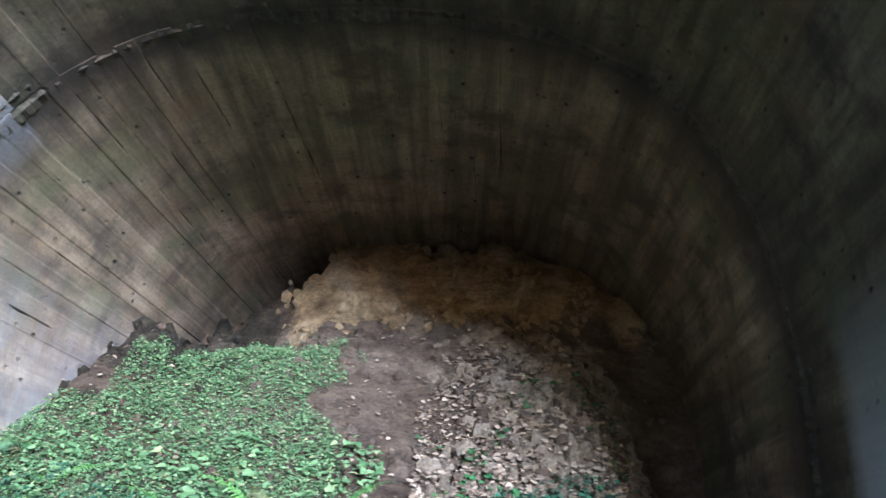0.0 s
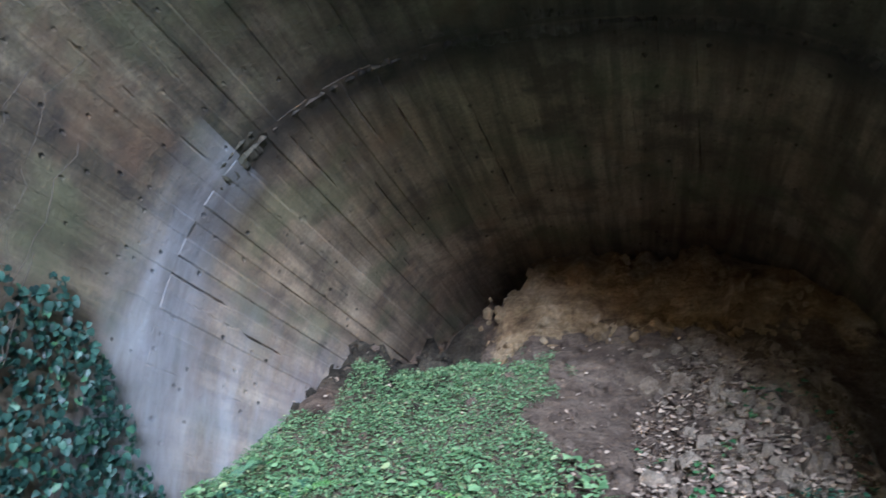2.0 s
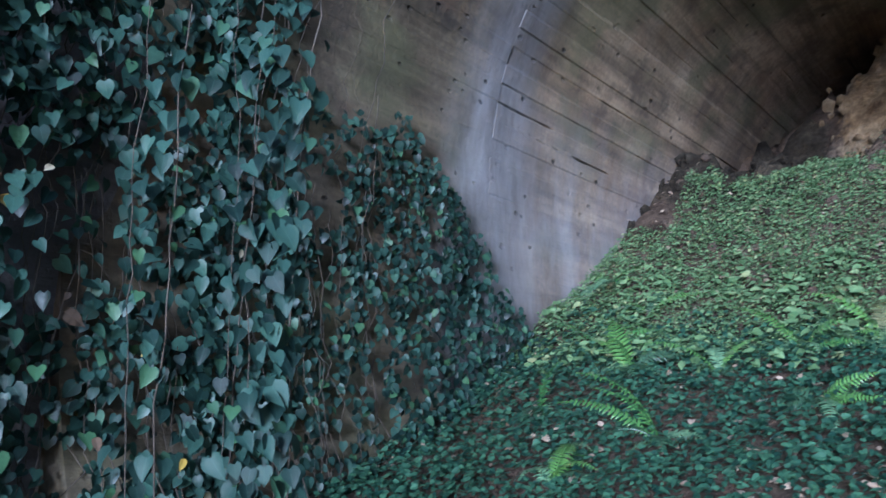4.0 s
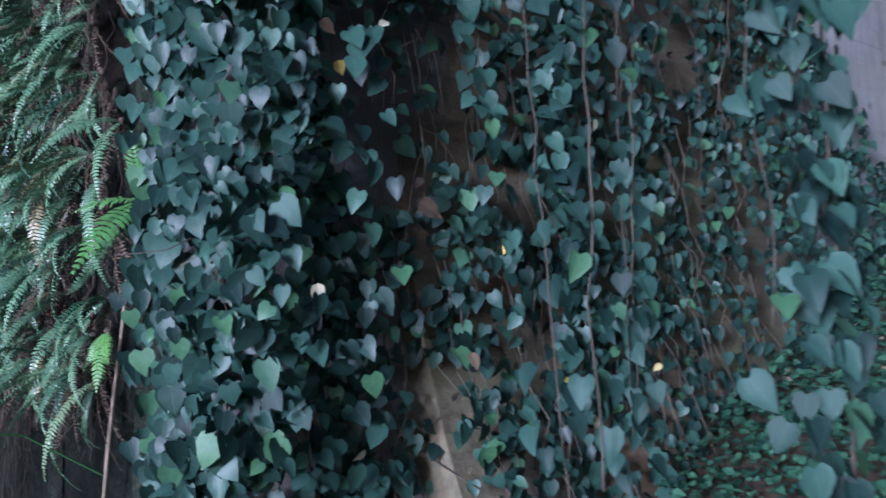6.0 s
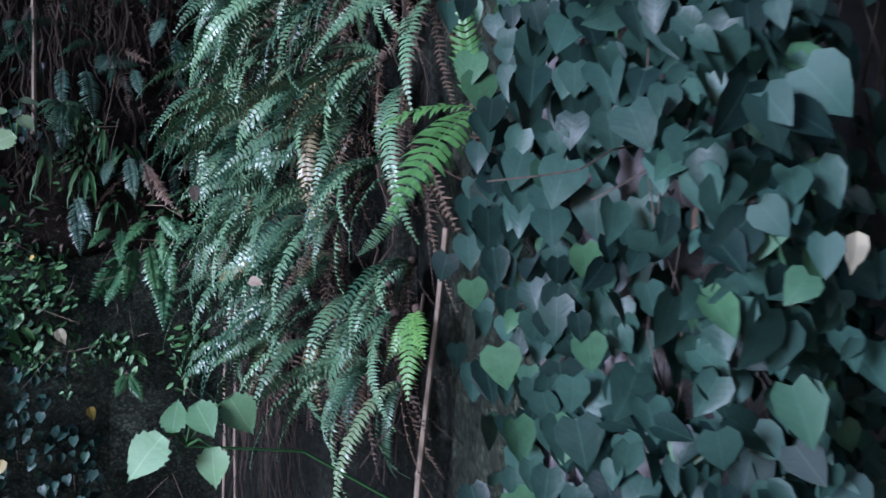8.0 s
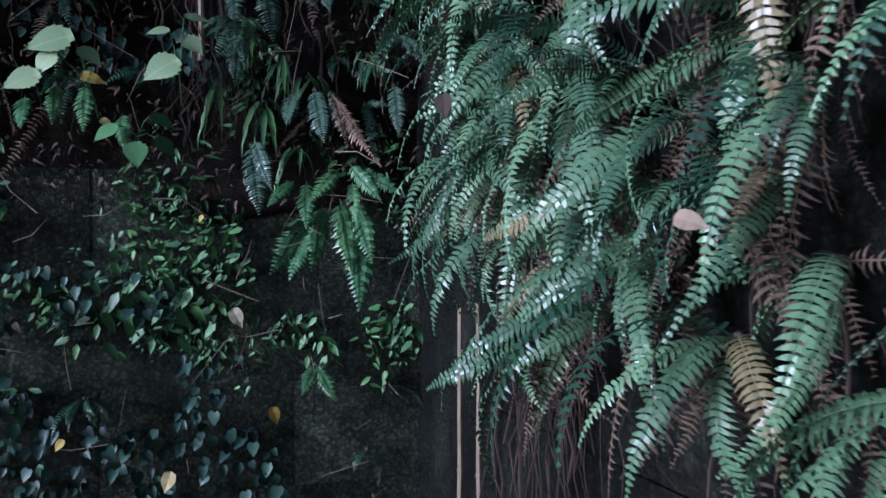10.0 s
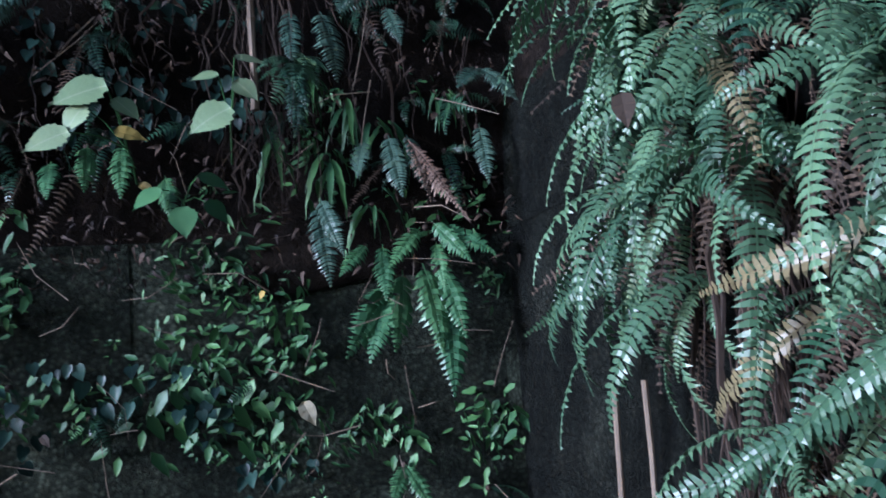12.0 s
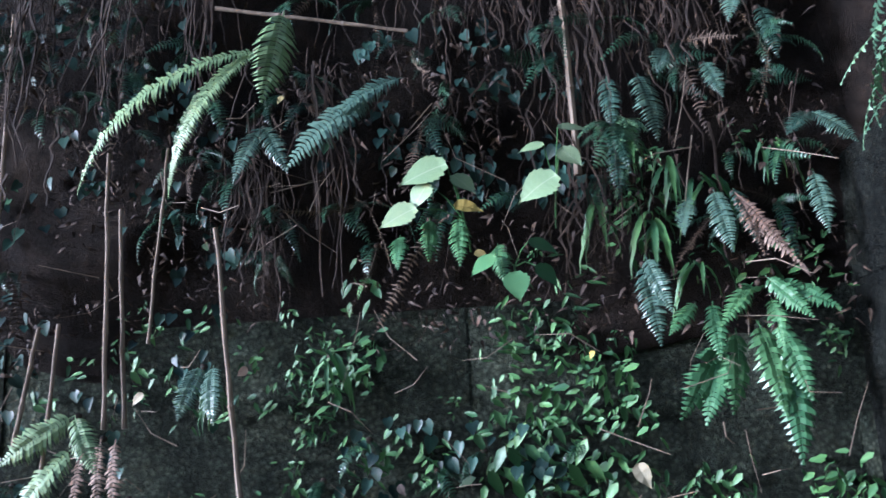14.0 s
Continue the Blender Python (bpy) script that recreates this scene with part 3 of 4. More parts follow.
def ivy_cover(y, z):
    """How thickly ivy covers the wall there, 0 to 1."""
    edge = smooth_profile(y, [(3.4, 3.1), (3.8, 2.9), (4.1, 2.66), (4.5, 2.2), (4.9, 1.75)])
    if y > 3.35:
        return 1.0 if z < edge + 0.08 * noise.noise(Vector((y * 6, z * 6, 2))) else 0.0
    for by, bz, wy, wz in BARE:
        if ((y - by) / wy) ** 2 + ((z - bz) / wz) ** 2 < 1 + 0.8 * noise.noise(Vector((y * 9, z * 5, 3))):
            return 0.04
    if y > 2.6 and z > 3.0:
        return 0.0
    gaps = noise.noise(Vector((y * 5.0, z * 2.6, 4.2))) + 0.5 * noise.noise(Vector((y * 11, z * 7, 9)))
    if y < 1.42 or (y > 2.2 and z < 1.75):
        return 1.0 if gaps > -0.25 else 0.3
    return 1.0 if gaps > -0.1 else 0.3


# stretches of bare wall among the leaves: place, half width, half height
BARE = ((1.5, 2.16, 0.13, 0.27), (1.62, 1.92, 0.13, 0.13), (1.84, 1.97, 0.1, 0.09), (2.05, 1.84, 0.12, 0.1), (2.9, 2.5, 0.16, 0.2), (2.45, 1.88, 0.17, 0.1), (2.66, 2.8, 0.22, 0.16), (1.92, 1.58, 0.08, 0.1), (1.95, 2.35, 0.06, 0.16))


def build_wing_ivy():
    r = random.Random(21)
    ivy = anchor("ivy", (WING_X, 2.0, 0.6), "dense dark green ivy hanging over a concrete wall", "ivy")
    shapes = [mesh_of("leaf", *heart_leaf(f, c, w), IVY_PART, True) for f, c, w in ((0.07, 0.1, 0.46), (0.12, 0.16, 0.42), (0.03, 0.2, 0.5), (0.15, 0.06, 0.4))]
    forms = [heart_leaf(f, c, w) for f, c, w in ((0.07, 0.1, 0.46), (0.12, 0.16, 0.42), (0.03, 0.2, 0.5), (0.15, 0.06, 0.4))]
    rest, count = Pile(), 0
    for k in range(15000):
        y, z = (r.uniform(1.0, 4.95) if k % 9 else r.uniform(1.0, 1.5)), r.uniform(0.2, 3.9)
        if z < ground_z(vault_x(y, z), y) - 0.05 or r.random() > ivy_cover(y, z):
            continue
        small = y > 2.4
        depth = r.uniform(0.02, 0.09 if small else 0.25 if y < 1.25 else 0.13) + (0.06 * noise.noise(Vector((y * 3, z * 3, 7))))
        if y > 3.2:
            depth += 0.12 * max(0, 2.4 - z)
        at = (vault_x(y, z) + 0.03 + depth, y, z)
        size = r.uniform(0.032, 0.055) if small else r.triangular(0.03, 0.08, 0.046)
        n = (1.0, r.gauss(-0.3, 0.65), r.gauss(0.25, 0.6))
        tip = (r.gauss(0.2, 0.4), r.gauss(0, 0.6), -1)
        m = leaf_pose(at, n, tip, size)
        m.translation -= Vector(ivy.location)
        if 1.05 < y < 2.0 and 0.9 < z < 2.1 and depth > 0.1 and count < 300:
            part("leaf", r.choice(shapes), ivy, m)
            count += 1
        else:
            rest.add(*r.choice(forms), m)
    # looser strands in front of the wall
    for y0, top in ((1.77, 3.3), (2.16, 3.4), (2.27, 3.5), (2.62, 3.0), (1.36, 3.3), (1.12, 3.4)):
        drift = 0.0
        for k in range(95):
            z = top - (top - 1.0) * k / 95 + r.gauss(0, 0.02)
            drift += r.gauss(0, 0.012)
            m = leaf_pose((WING_X + 0.2 + r.uniform(0, 0.09), y0 + drift + r.gauss(0, 0.045), z), (1.0, r.gauss(-0.4, 0.5), r.gauss(0.3, 0.5)), (r.gauss(0.2, 0.3), r.gauss(0, 0.4), -1), r.triangular(0.04, 0.078, 0.055))
            m.translation -= Vector(ivy.location)
            rest.add(*r.choice(forms), m)
    for k in range(1300):
        x, z = r.uniform(-3.72, -3.3), r.uniform(0.3, 3.2)
        if r.random() < (-3.4 - x) * 1.6:
            continue
        m = leaf_pose((x, END_Y - r.uniform(0.0, 0.14), z), (1.0, r.gauss(-0.5, 0.4), r.gauss(0.2, 0.4)), (r.gauss(0, 0.4), 0, -1), r.uniform(0.035, 0.07))
        m.translation -= Vector(ivy.location)
        rest.add(*r.choice(forms), m)
    ob = part("foliage", rest.mesh("foliage", IVY, True), ivy, None, "massed small ivy leaves")
    ob["kind"] = "stuff"
    stems = Pile()
    for k in range(46):
        y = r.uniform(1.05, 3.3)
        z, x = r.uniform(2.2, 4.2), 0
        pts = []
        while z > 0.5 and len(pts) < 26:
            pts.append((vault_x(y, z) + 0.05 + 0.09 * r.random() - ivy.location.x, y - ivy.location.y, z - ivy.location.z))
            z -= r.uniform(0.08, 0.16)
            y += r.gauss(0, 0.022)
        stems.add(*tube(pts, [r.uniform(0.001, 0.0028)] * len(pts), 4))
    for k in range(40):
        y, z = r.uniform(1.1, 3.0), r.uniform(0.7, 2.6)
        dy, dz = r.uniform(-0.3, 0.3), r.uniform(-0.2, 0.2)
        pts = [(0.07 + 0.05 * math.sin(3 * t / 5), y + dy * t / 5 - 2.0, z + dz * t / 5 + 0.04 * r.random() - 0.6) for t in range(6)]
        stems.add(*tube(pts, [0.0018] * 6, 4))
    part("creeping_stem", stems.mesh("creeping_stem", STEM), ivy, None, "thin grey-brown creeping stems")
    return ivy


build_wing_ivy()


def build_hanging_vine(x, y, z0, z1, leaves, size, seed):
    """A loose vine that hangs clear of the wall: stems from the wall's top, with large leaves."""
    r = random.Random(seed)
    vine = anchor("hanging_vine", (x, y, z0), "hanging vine with large heart-shaped blue-green leaves", "vine", "vines hanging before the wing wall")
    forms = [mesh_of("leaf", *heart_leaf(f, c, w), IVY_PART, True) for f, c, w in ((0.12, 0.15, 0.47), (0.2, 0.22, 0.43))]
    for k in range(2):
        px, py = r.gauss(0, 0.03), r.gauss(0, 0.03)
        pts, z = [], z0 + r.uniform(0, 0.5)
        while z < z1:
            pts.append((px, py, z - z0))
            px, py, z = px + r.gauss(0, 0.008), py + r.gauss(0, 0.008), z + 0.09
        top = Vector((WING_X + 0.1 - x, py + 0.3, z1 + 0.35 - z0))
        last = Vector(pts[-1])
        pts += [tuple(last.lerp(top, t) + Vector((0, 0, 0.25 * math.sin(math.pi * t)))) for t in (0.25, 0.5, 0.75, 1.0)]
        part("stem", mesh_of("stem", *tube(pts, [r.uniform(0.0012, 0.003)] * len(pts), 5), STEM), vine)
    for k in range(leaves):
        z = r.uniform(z0, min(z1, 3.5))
        a = r.uniform(-0.9, 0.9) - 0.6
        rad = r.uniform(0.01, 0.11)
        at = (rad * math.cos(a) + r.gauss(0, 0.03), rad * math.sin(a) + r.gauss(0, 0.03), z - z0)
        n = (math.cos(a) + r.gauss(0, 0.3), math.sin(a) + r.gauss(0, 0.3), r.uniform(0.1, 0.9))
        part("leaf", r.choice(forms), vine, leaf_pose(at, n, (r.gauss(0.3, 0.3), r.gauss(-0.1, 0.3), -1), size * r.uniform(0.65, 1.2)))
    return vine


build_hanging_vine(-2.0, 1.46, 1.05, 4.3, 300, 0.054, 5)
build_hanging_vine(-2.5, 1.5, 0.8, 4.3, 80, 0.058, 6)
build_hanging_vine(-2.75, 2.0, 0.9, 4.3, 80, 0.055, 7)


# ---- ferns ----
def fern_forms(mat, count, lo, hi, seed, pinna=0.042, rise=(0.1, 0.9), droop=(1.3, 2.2), width=0.012, gap=0.0175, name="frond", wild=0.14):
    r = random.Random(seed)
    out = []
    for k in range(count):
        ln = r.uniform(lo, hi)
        out.append(mesh_of(name, *frond(ln, r.uniform(*rise), r.uniform(*droop), max(8, int(ln / gap)), pinna * r.uniform(0.85, 1.15), 0.2, width, wild, seed * 50 + k), mat))
    return out


GREEN = fern_forms(FERN, 9, 0.34, 0.6, 1, 0.036, (0.1, 0.9), (1.3, 2.3), 0.0118, 0.013)
DARK = fern_forms(FERN_DARK, 5, 0.3, 0.5, 2)
SMALL = fern_forms(FERN_DARK, 5, 0.14, 0.26, 3, 0.03, (0.0, 0.6), (1.2, 2.0), 0.008, 0.011)
SMALL_LIGHT = fern_forms(FERN, 5, 0.18, 0.32, 4, 0.05, (0.2, 0.7), (1.6, 2.3), 0.011, 0.012)
BROWN = fern_forms(DEAD, 6, 0.22, 0.45, 5, 0.024, (-1.2, -0.6), (0.2, 0.7), 0.007, 0.0135, "frond", 0.6)
YOUNG = fern_forms(FERN_LIGHT, 3, 0.3, 0.45, 6, 0.045, (0.2, 0.6), (1.0, 1.6), 0.014, 0.017)


def rootstock(seed):
    r = random.Random(seed)
    bm = bmesh.new()
    bmesh.ops.create_icosphere(bm, subdivisions=2, radius=0.012)
    for q in bm.verts:
        q.co *= 1 + 0.5 * noise.noise(q.co * 30 + Vector((seed, 0, 0)))
    me = bpy.data.meshes.new("rootstock")
    bm.to_mesh(me)
    bm.free()
    me.materials.append(ROOT)
    return me


def build_fern(at, facing, sets, label, group, seed, spread=1.1, tilt=0.0, scale=1.0):
    """A fern at a wall or on the ground: a rootstock with fronds that fan out round the facing angle (degrees)."""
    r = random.Random(seed)
    fern = thing("fern", rootstock(seed), label, "fern", group)
    fern.matrix_basis = Matrix.Translation(at)
    for forms, count in sets:
        for k in range(count):
            a = radians(facing) + r.uniform(-spread, spread)
            m = Matrix.Rotation(a, 4, "Z") @ Matrix.Rotation(tilt + r.gauss(0, 0.22), 4, "Y") @ Matrix.Rotation(r.gauss(0, 0.6), 4, "X")
            part("frond", r.choice(forms), fern, m @ Matrix.Scale(scale * r.uniform(0.6, 1.2), 4))
    return fern


WALL_FERN = "large hanging fern with glossy arching fronds and dead brown ones"
r = random.Random(77)
HOLLOWS = ((-5.3, 1.45, 0.13, 0.4), (-4.22, 1.5, 0.14, 0.16), (-4.75, 1.95, 0.12, 0.14), (-5.75, 1.35, 0.25, 0.2))
for k in range(78):
    x = -4.02 - 1.42 * ((k * 0.5698) % 1.0)
    z = 1.3 + 1.6 * ((k * 0.7549 + 0.1) % 1.0)
    if any(((x - hx) / wx) ** 2 + ((z - hz) / wz) ** 2 < 1 for hx, hz, wx, wz in HOLLOWS):
        continue
    near = max(0, min(1, (x + 4.6) / 0.6))
    build_fern((x, END_Y - 0.03 - 0.1 * r.random(), z), -92 + r.uniform(-28, 22), [(GREEN, 5), (DARK, 1), (BROWN, 5)], WALL_FERN, "ferns on the retaining wall", 100 + k, 0.95, 0.25 + 0.3 * near, 0.9 - 0.25 * near)
for k in range(18):
    x, z = -5.28 - 0.22 * r.random(), 1.75 + 0.85 * ((k * 0.618) % 1.0)
    build_fern((x, END_Y - 0.05 - 0.1 * r.random(), z), -95 + r.uniform(-30, 30), [(GREEN, 5), (BROWN, 4)], WALL_FERN, "ferns on the retaining wall", 180 + k, 1.0, 0.3, 1.0)
for x, z, k in ((-5.5, 1.75, 21), (-5.58, 1.95, 22), (-5.42, 1.6, 23), (-5.62, 1.7, 24), (-5.5, 2.15, 25)):
    build_fern((x, 1.03, z), -100, [(GREEN, 6), (BROWN, 3)], WALL_FERN, "ferns on the retaining wall", 140 + k, 0.7, 0.7, 0.95)
for x, z, k in ((-3.9, 1.78, 11), (-4.0, 1.95, 12), (-3.86, 2.1, 13), (-4.05, 2.3, 14)):
    build_fern((x, 1.04, z), -85, [(GREEN, 2), (BROWN, 8)], WALL_FERN, "ferns on the retaining wall", 140 + k, 0.6, 0.7, 0.7)
for x, z, k in ((-4.1, 1.52, 1), (-4.18, 1.36, 2), (-4.04, 1.32, 3), (-4.32, 1.3, 4)):
    build_fern((x, 1.03, z), -85, [(GREEN, 3), (BROWN, 3)], WALL_FERN, "ferns on the retaining wall", 140 + k, 0.5, 0.75, 0.66)

# the back wall's ferns
FERN_WALL = plant_material("wall_fern_green", (0.05, 0.14, 0.06), (0.1, 0.23, 0.09), 0.42, None, True)
DEAD_PALE = plant_material("bleached_dead_frond", (0.16, 0.1, 0.07), (0.32, 0.23, 0.17), 0.8, None, True)
LONG = mesh_of("frond", *frond(0.78, 0.15, 1.25, 66, 0.052, 0.2, 0.012, 0.14, 901), FERN_PALE)


def build_set_fern(at, fronds, label, seed, group="ferns on the back bank"):
    """A fern whose few large fronds each have their own bearing, tilt, twist and scale."""
    fern = thing("fern", rootstock(seed), label, "fern", group)
    fern.matrix_basis = Matrix.Translation(at)
    for form, turn, tilt, twist, scale in fronds:
        part("frond", form, fern, Matrix.Rotation(radians(turn), 4, "Z") @ Matrix.Rotation(tilt, 4, "Y") @ Matrix.Rotation(twist, 4, "X") @ Matrix.Scale(scale, 4))
    return fern




def build_laid_fern(at, fronds, label, seed, group="ferns on the retaining wall"):
    """A small fern whose fronds each end at their own offset from the crown, the leaf faces turned along a normal."""
    fern = thing("fern", rootstock(seed), label, "fern", group)
    fern.matrix_basis = Matrix.Translation(at)
    for form, length, tip, normal in fronds:
        x = Vector(tip).normalized()
        y = Vector(normal).cross(x).normalized()
        z = x.cross(y)
        size = Vector(tip).length / length
        part("frond", form, fern, Matrix(((x.x, y.x, z.x, 0), (x.y, y.y, z.y, 0), (x.z, y.z, z.z, 0), (0, 0, 0, 1))) @ Matrix.Scale(size, 4))
    return fern


SHOOT = [mesh_of("frond", *frond(0.3, 0.35, 0.7, 17, 0.05, 0.35, 0.017, 0.12, 950 + k), FERN_LIGHT) for k in range(2)]
build_laid_fern((-3.71, 1.05, 1.84), [(SHOOT[0], 0.29, (0.1, -0.21, -0.21), (0.8, -0.6, 0.4)), (SHOOT[1], 0.29, (-0.1, -0.16, -0.03), (0.3, -0.5, 0.8)), (SHOOT[0], 0.29, (0.05, -0.05, 0.18), (0.8, -0.6, 0.1)), (BROWN[0], 0.3, (0.02, -0.04, -0.3), (0.7, -0.7, 0)), (BROWN[2], 0.3, (-0.05, -0.05, -0.26), (0.7, -0.7, 0)), (BROWN[1], 0.3, (0.06, -0.03, -0.22), (0.7, -0.7, 0))], "young bright green fern beside ivy", 140)
build_laid_fern((-3.95, 1.03, 1.47), [(SHOOT[1], 0.29, (0.06, -0.05, -0.17), (0.7, -0.7, 0.2)), (SHOOT[0], 0.29, (0.1, -0.03, -0.09), (0.7, -0.7, 0.2)), (SHOOT[0], 0.29, (-0.02, -0.06, -0.11), (0.7, -0.7, 0.2))], "short bright green fern beside a cane", 143)
build_set_fern((-6.6, -0.8, 2.8), [(LONG, -70, 0.3, -0.9, 1.1), (LONG, -60, 0.75, -0.9, 0.8), (LONG, -78, 0.55, -0.8, 0.75)], "large pale green fern arching from a soil bank", 150)
FLAT = {
    "lobed": [mesh_of("frond", *frond(0.25, 0.3, 0.55, 17, 0.052, 0.3, 0.018, 0.16, 910 + k), FERN_WALL) for k in range(3)],
    "pale": [mesh_of("frond", *frond(0.3, 0.2, 0.6, 22, 0.07, 0.35, 0.015, 0.1, 920), FERN_PALE)],
    "blue": [mesh_of("frond", *frond(0.3, 0.3, 0.7, 24, 0.055 + 0.01 * k, 0.25, 0.0125, 0.12, 930 + k), FERN_BLUE) for k in range(2)],
    "dead": [mesh_of("frond", *frond(0.25, 0.2, 0.5, 20, 0.03, 0.3, 0.012, 0.5, 940), DEAD_PALE)],
}


def build_wall_fern(at, kind, tips, label, seed, group="ferns on the back wall"):
    """A fern against the back wall: each frond leaves the crown and ends at its own offset along and down the wall."""
    r = random.Random(seed)
    fern = thing("fern", rootstock(seed), label, "fern", group)
    fern.matrix_basis = Matrix.Translation(at)
    for y0, z0, y1, z1 in tips:
        a, b = Vector((0.02, y0, z0)), Vector((0.09, y1, z1))
        x = (b - a).normalized()
        n = Vector((1, r.gauss(0, 0.25), r.uniform(0.1, 0.5)))
        y = n.cross(x).normalized()
        z = x.cross(y)
        form = r.choice(FLAT[kind])
        size = (b - a).length / (0.28 if kind in ("pale", "blue") else 0.235)
        m = Matrix(((x.x, y.x, z.x, a.x), (x.y, y.y, z.y, a.y), (x.z, y.z, z.z, a.z), (0, 0, 0, 1)))
        part("frond", form, fern, m @ Matrix.Diagonal((size, min(size, 1.25) if size > 1 else max(size, 0.7), size, 1)))
    return fern


BRIGHT = "bright green lobed fern hanging on damp stone"
BLUISH = "bluish small fern hanging from a root bank"
build_wall_fern((-6.76, 0.8, 1.9), "lobed", [(0.02, 0.02, 0.12, -0.12), (0.05, 0.0, 0.2, -0.1), (-0.02, 0.0, -0.14, -0.13), (0.03, -0.05, 0.03, -0.2)], BRIGHT, 161)
build_wall_fern((-6.77, 0.76, 1.78), "lobed", [(-0.05, -0.02, -0.1, -0.27), (0.02, 0.0, 0.05, -0.28), (-0.1, -0.06, -0.25, -0.28), (0.08, 0.0, 0.13, -0.24), (0.1, -0.1, 0.08, -0.42), (-0.08, -0.08, -0.18, -0.3)], BRIGHT, 162)
build_wall_fern((-6.77, 0.6, 1.85), "lobed", [(0, 0, -0.1, -0.1), (0.05, 0, 0.04, -0.18)], BRIGHT, 163)
build_wall_fern((-6.78, 0.68, 1.13), "lobed", [(0, 0, 0.06, -0.13), (0, 0, -0.06, -0.1)], BRIGHT, 164)
build_wall_fern((-6.62, -0.7, 2.94), "pale", [(0, 0, -0.05, -0.32)], "pale green broad frond hanging from a soil bank", 165, "ferns on the back bank")
build_wall_fern((-6.64, -0.3, 2.66), "blue", [(0, 0, -0.22, -0.13), (-0.12, -0.06, -0.38, -0.28), (-0.1, -0.04, -0.22, -0.2)], "blue-green fern on a soil bank", 151, "ferns on the back bank")
build_wall_fern((-6.68, -0.8, 2.55), "blue", [(0, 0, -0.08, -0.2), (0, 0, 0.1, -0.18)], "dim blue-green fern below a soil bank", 167, "ferns on the back bank")
build_wall_fern((-6.72, 0.44, 1.98), "blue", [(0, 0, 0.02, -0.25), (0.01, 0.02, 0.06, -0.16)], "greyish fern frond hanging from the lip of a wall", 168)
build_wall_fern((-6.7, 0.38, 2.62), "blue", [(0, 0, 0.0, -0.2), (0.1, 0, 0.14, -0.24), (0.02, -0.18, 0.0, -0.42)], BLUISH, 169, "ferns on the back bank")
build_wall_fern((-6.72, 1.02, 2.44), "blue", [(0, 0, 0.1, -0.12), (0, 0, -0.1, -0.08)], BLUISH, 170, "ferns on the back bank")
build_wall_fern((-6.7, 0.9, 2.82), "blue", [(0, 0, 0.02, -0.2), (-0.05, 0.1, -0.12, -0.06)], BLUISH, 171, "ferns on the back bank")
build_wall_fern((-6.7, 0.7, 2.64), "blue", [(0, 0, 0.03, -0.14), (-0.12, 0.06, -0.16, -0.04)], BLUISH, 172, "ferns on the back bank")
build_wall_fern((-6.7, 0.68, 2.2), "blue", [(0, 0, 0.02, -0.2), (0.06, 0, 0.1, -0.18), (-0.08, -0.02, -0.12, -0.14)], BLUISH, 173, "ferns on the back bank")
build_wall_fern((-6.68, 0.74, 2.18), "dead", [(0, 0, 0.12, -0.2), (0.0, -0.05, 0.14, -0.24), (0, 0, 0.05, -0.2)], "pale dead fern fronds hanging on the wall", 174)
build_wall_fern((-6.72, 1.0, 2.24), "blue", [(0, 0, 0.0, -0.2)], BLUISH, 175, "ferns on the back bank")
build_wall_fern((-6.7, -0.24, 2.18), "lobed", [(0, 0, 0.0, -0.15), (0.1, 0, 0.1, -0.17), (-0.1, -0.05, -0.1, -0.17), (0.22, -0.1, 0.24, -0.24)], "small green fern on the lip of a wall", 176)
build_wall_fern((-6.7, -1.02, 1.74), "blue", [(0, 0, -0.05, -0.16), (0.04, 0, 0.06, -0.18)], "small fern behind dry canes", 177)
build_wall_fern((-6.6, -1.4, 1.6), "pale", [(0, 0, -0.2, -0.13), (0, -0.1, -0.16, -0.3), (0, 0, 0.1, -0.16)], "pale fern on a low ledge of dead fronds", 178)
build_wall_fern((-6.62, -1.32, 1.52), "dead", [(0, 0, 0.03, -0.2), (0.05, 0, 0.08, -0.22), (-0.05, 0, -0.05, -0.2)], "dead brown fronds hanging from a low ledge", 179)
build_fern((-6.7, 0.4, 2.42), 0, [(SMALL_LIGHT, 6), (SMALL, 8)], "leafy fern tuft at the foot of a soil bank", "ferns on the back wall", 155, 1.5, 0.0)
for k in range(80):
    y, z = r.uniform(-2.0, 1.05), 2.05 + 1.2 * r.random() ** 0.8
    build_fern((-6.76, y, z), r.uniform(-50, 50), [(SMALL, r.randint(2, 4)), (BROWN, r.randint(0, 2))], "small dark fern with withered fronds in a root bank", "ferns on the back bank", 200 + k, 1.2, 0.25)
for k in range(22):
    y, z = r.uniform(-1.9, 1.05), r.uniform(0.7, 1.5)
    build_fern((-6.8, y, z), r.uniform(-40, 40), [(SMALL, r.randint(2, 4))], "small fern growing on a damp stone wall", "ferns on the back wall", 300 + k, 1.2, 0.3, 0.8)


# ---- hanging roots and dead matter ----
def build_roots(name, count, place, label, seed):
    r = random.Random(seed)
    p = Pile()
    for k in range(count):
        x, y, z, ln = place(r)
        pts, n = [], 9
        for i in range(n):
            pts.append((x, y, z - ln * i / (n - 1)))
            x, y = x + r.gauss(0.001, 0.009), y + r.gauss(0, 0.017)
        w = r.choice((0.0012, 0.0016, 0.002, 0.003, 0.006))
        p.add(*tube(pts, [w * (1 - 0.6 * i / n) for i in range(n)], 4))
    return thing(name, p.mesh(name, ROOT), label, "roots", kind="stuff")


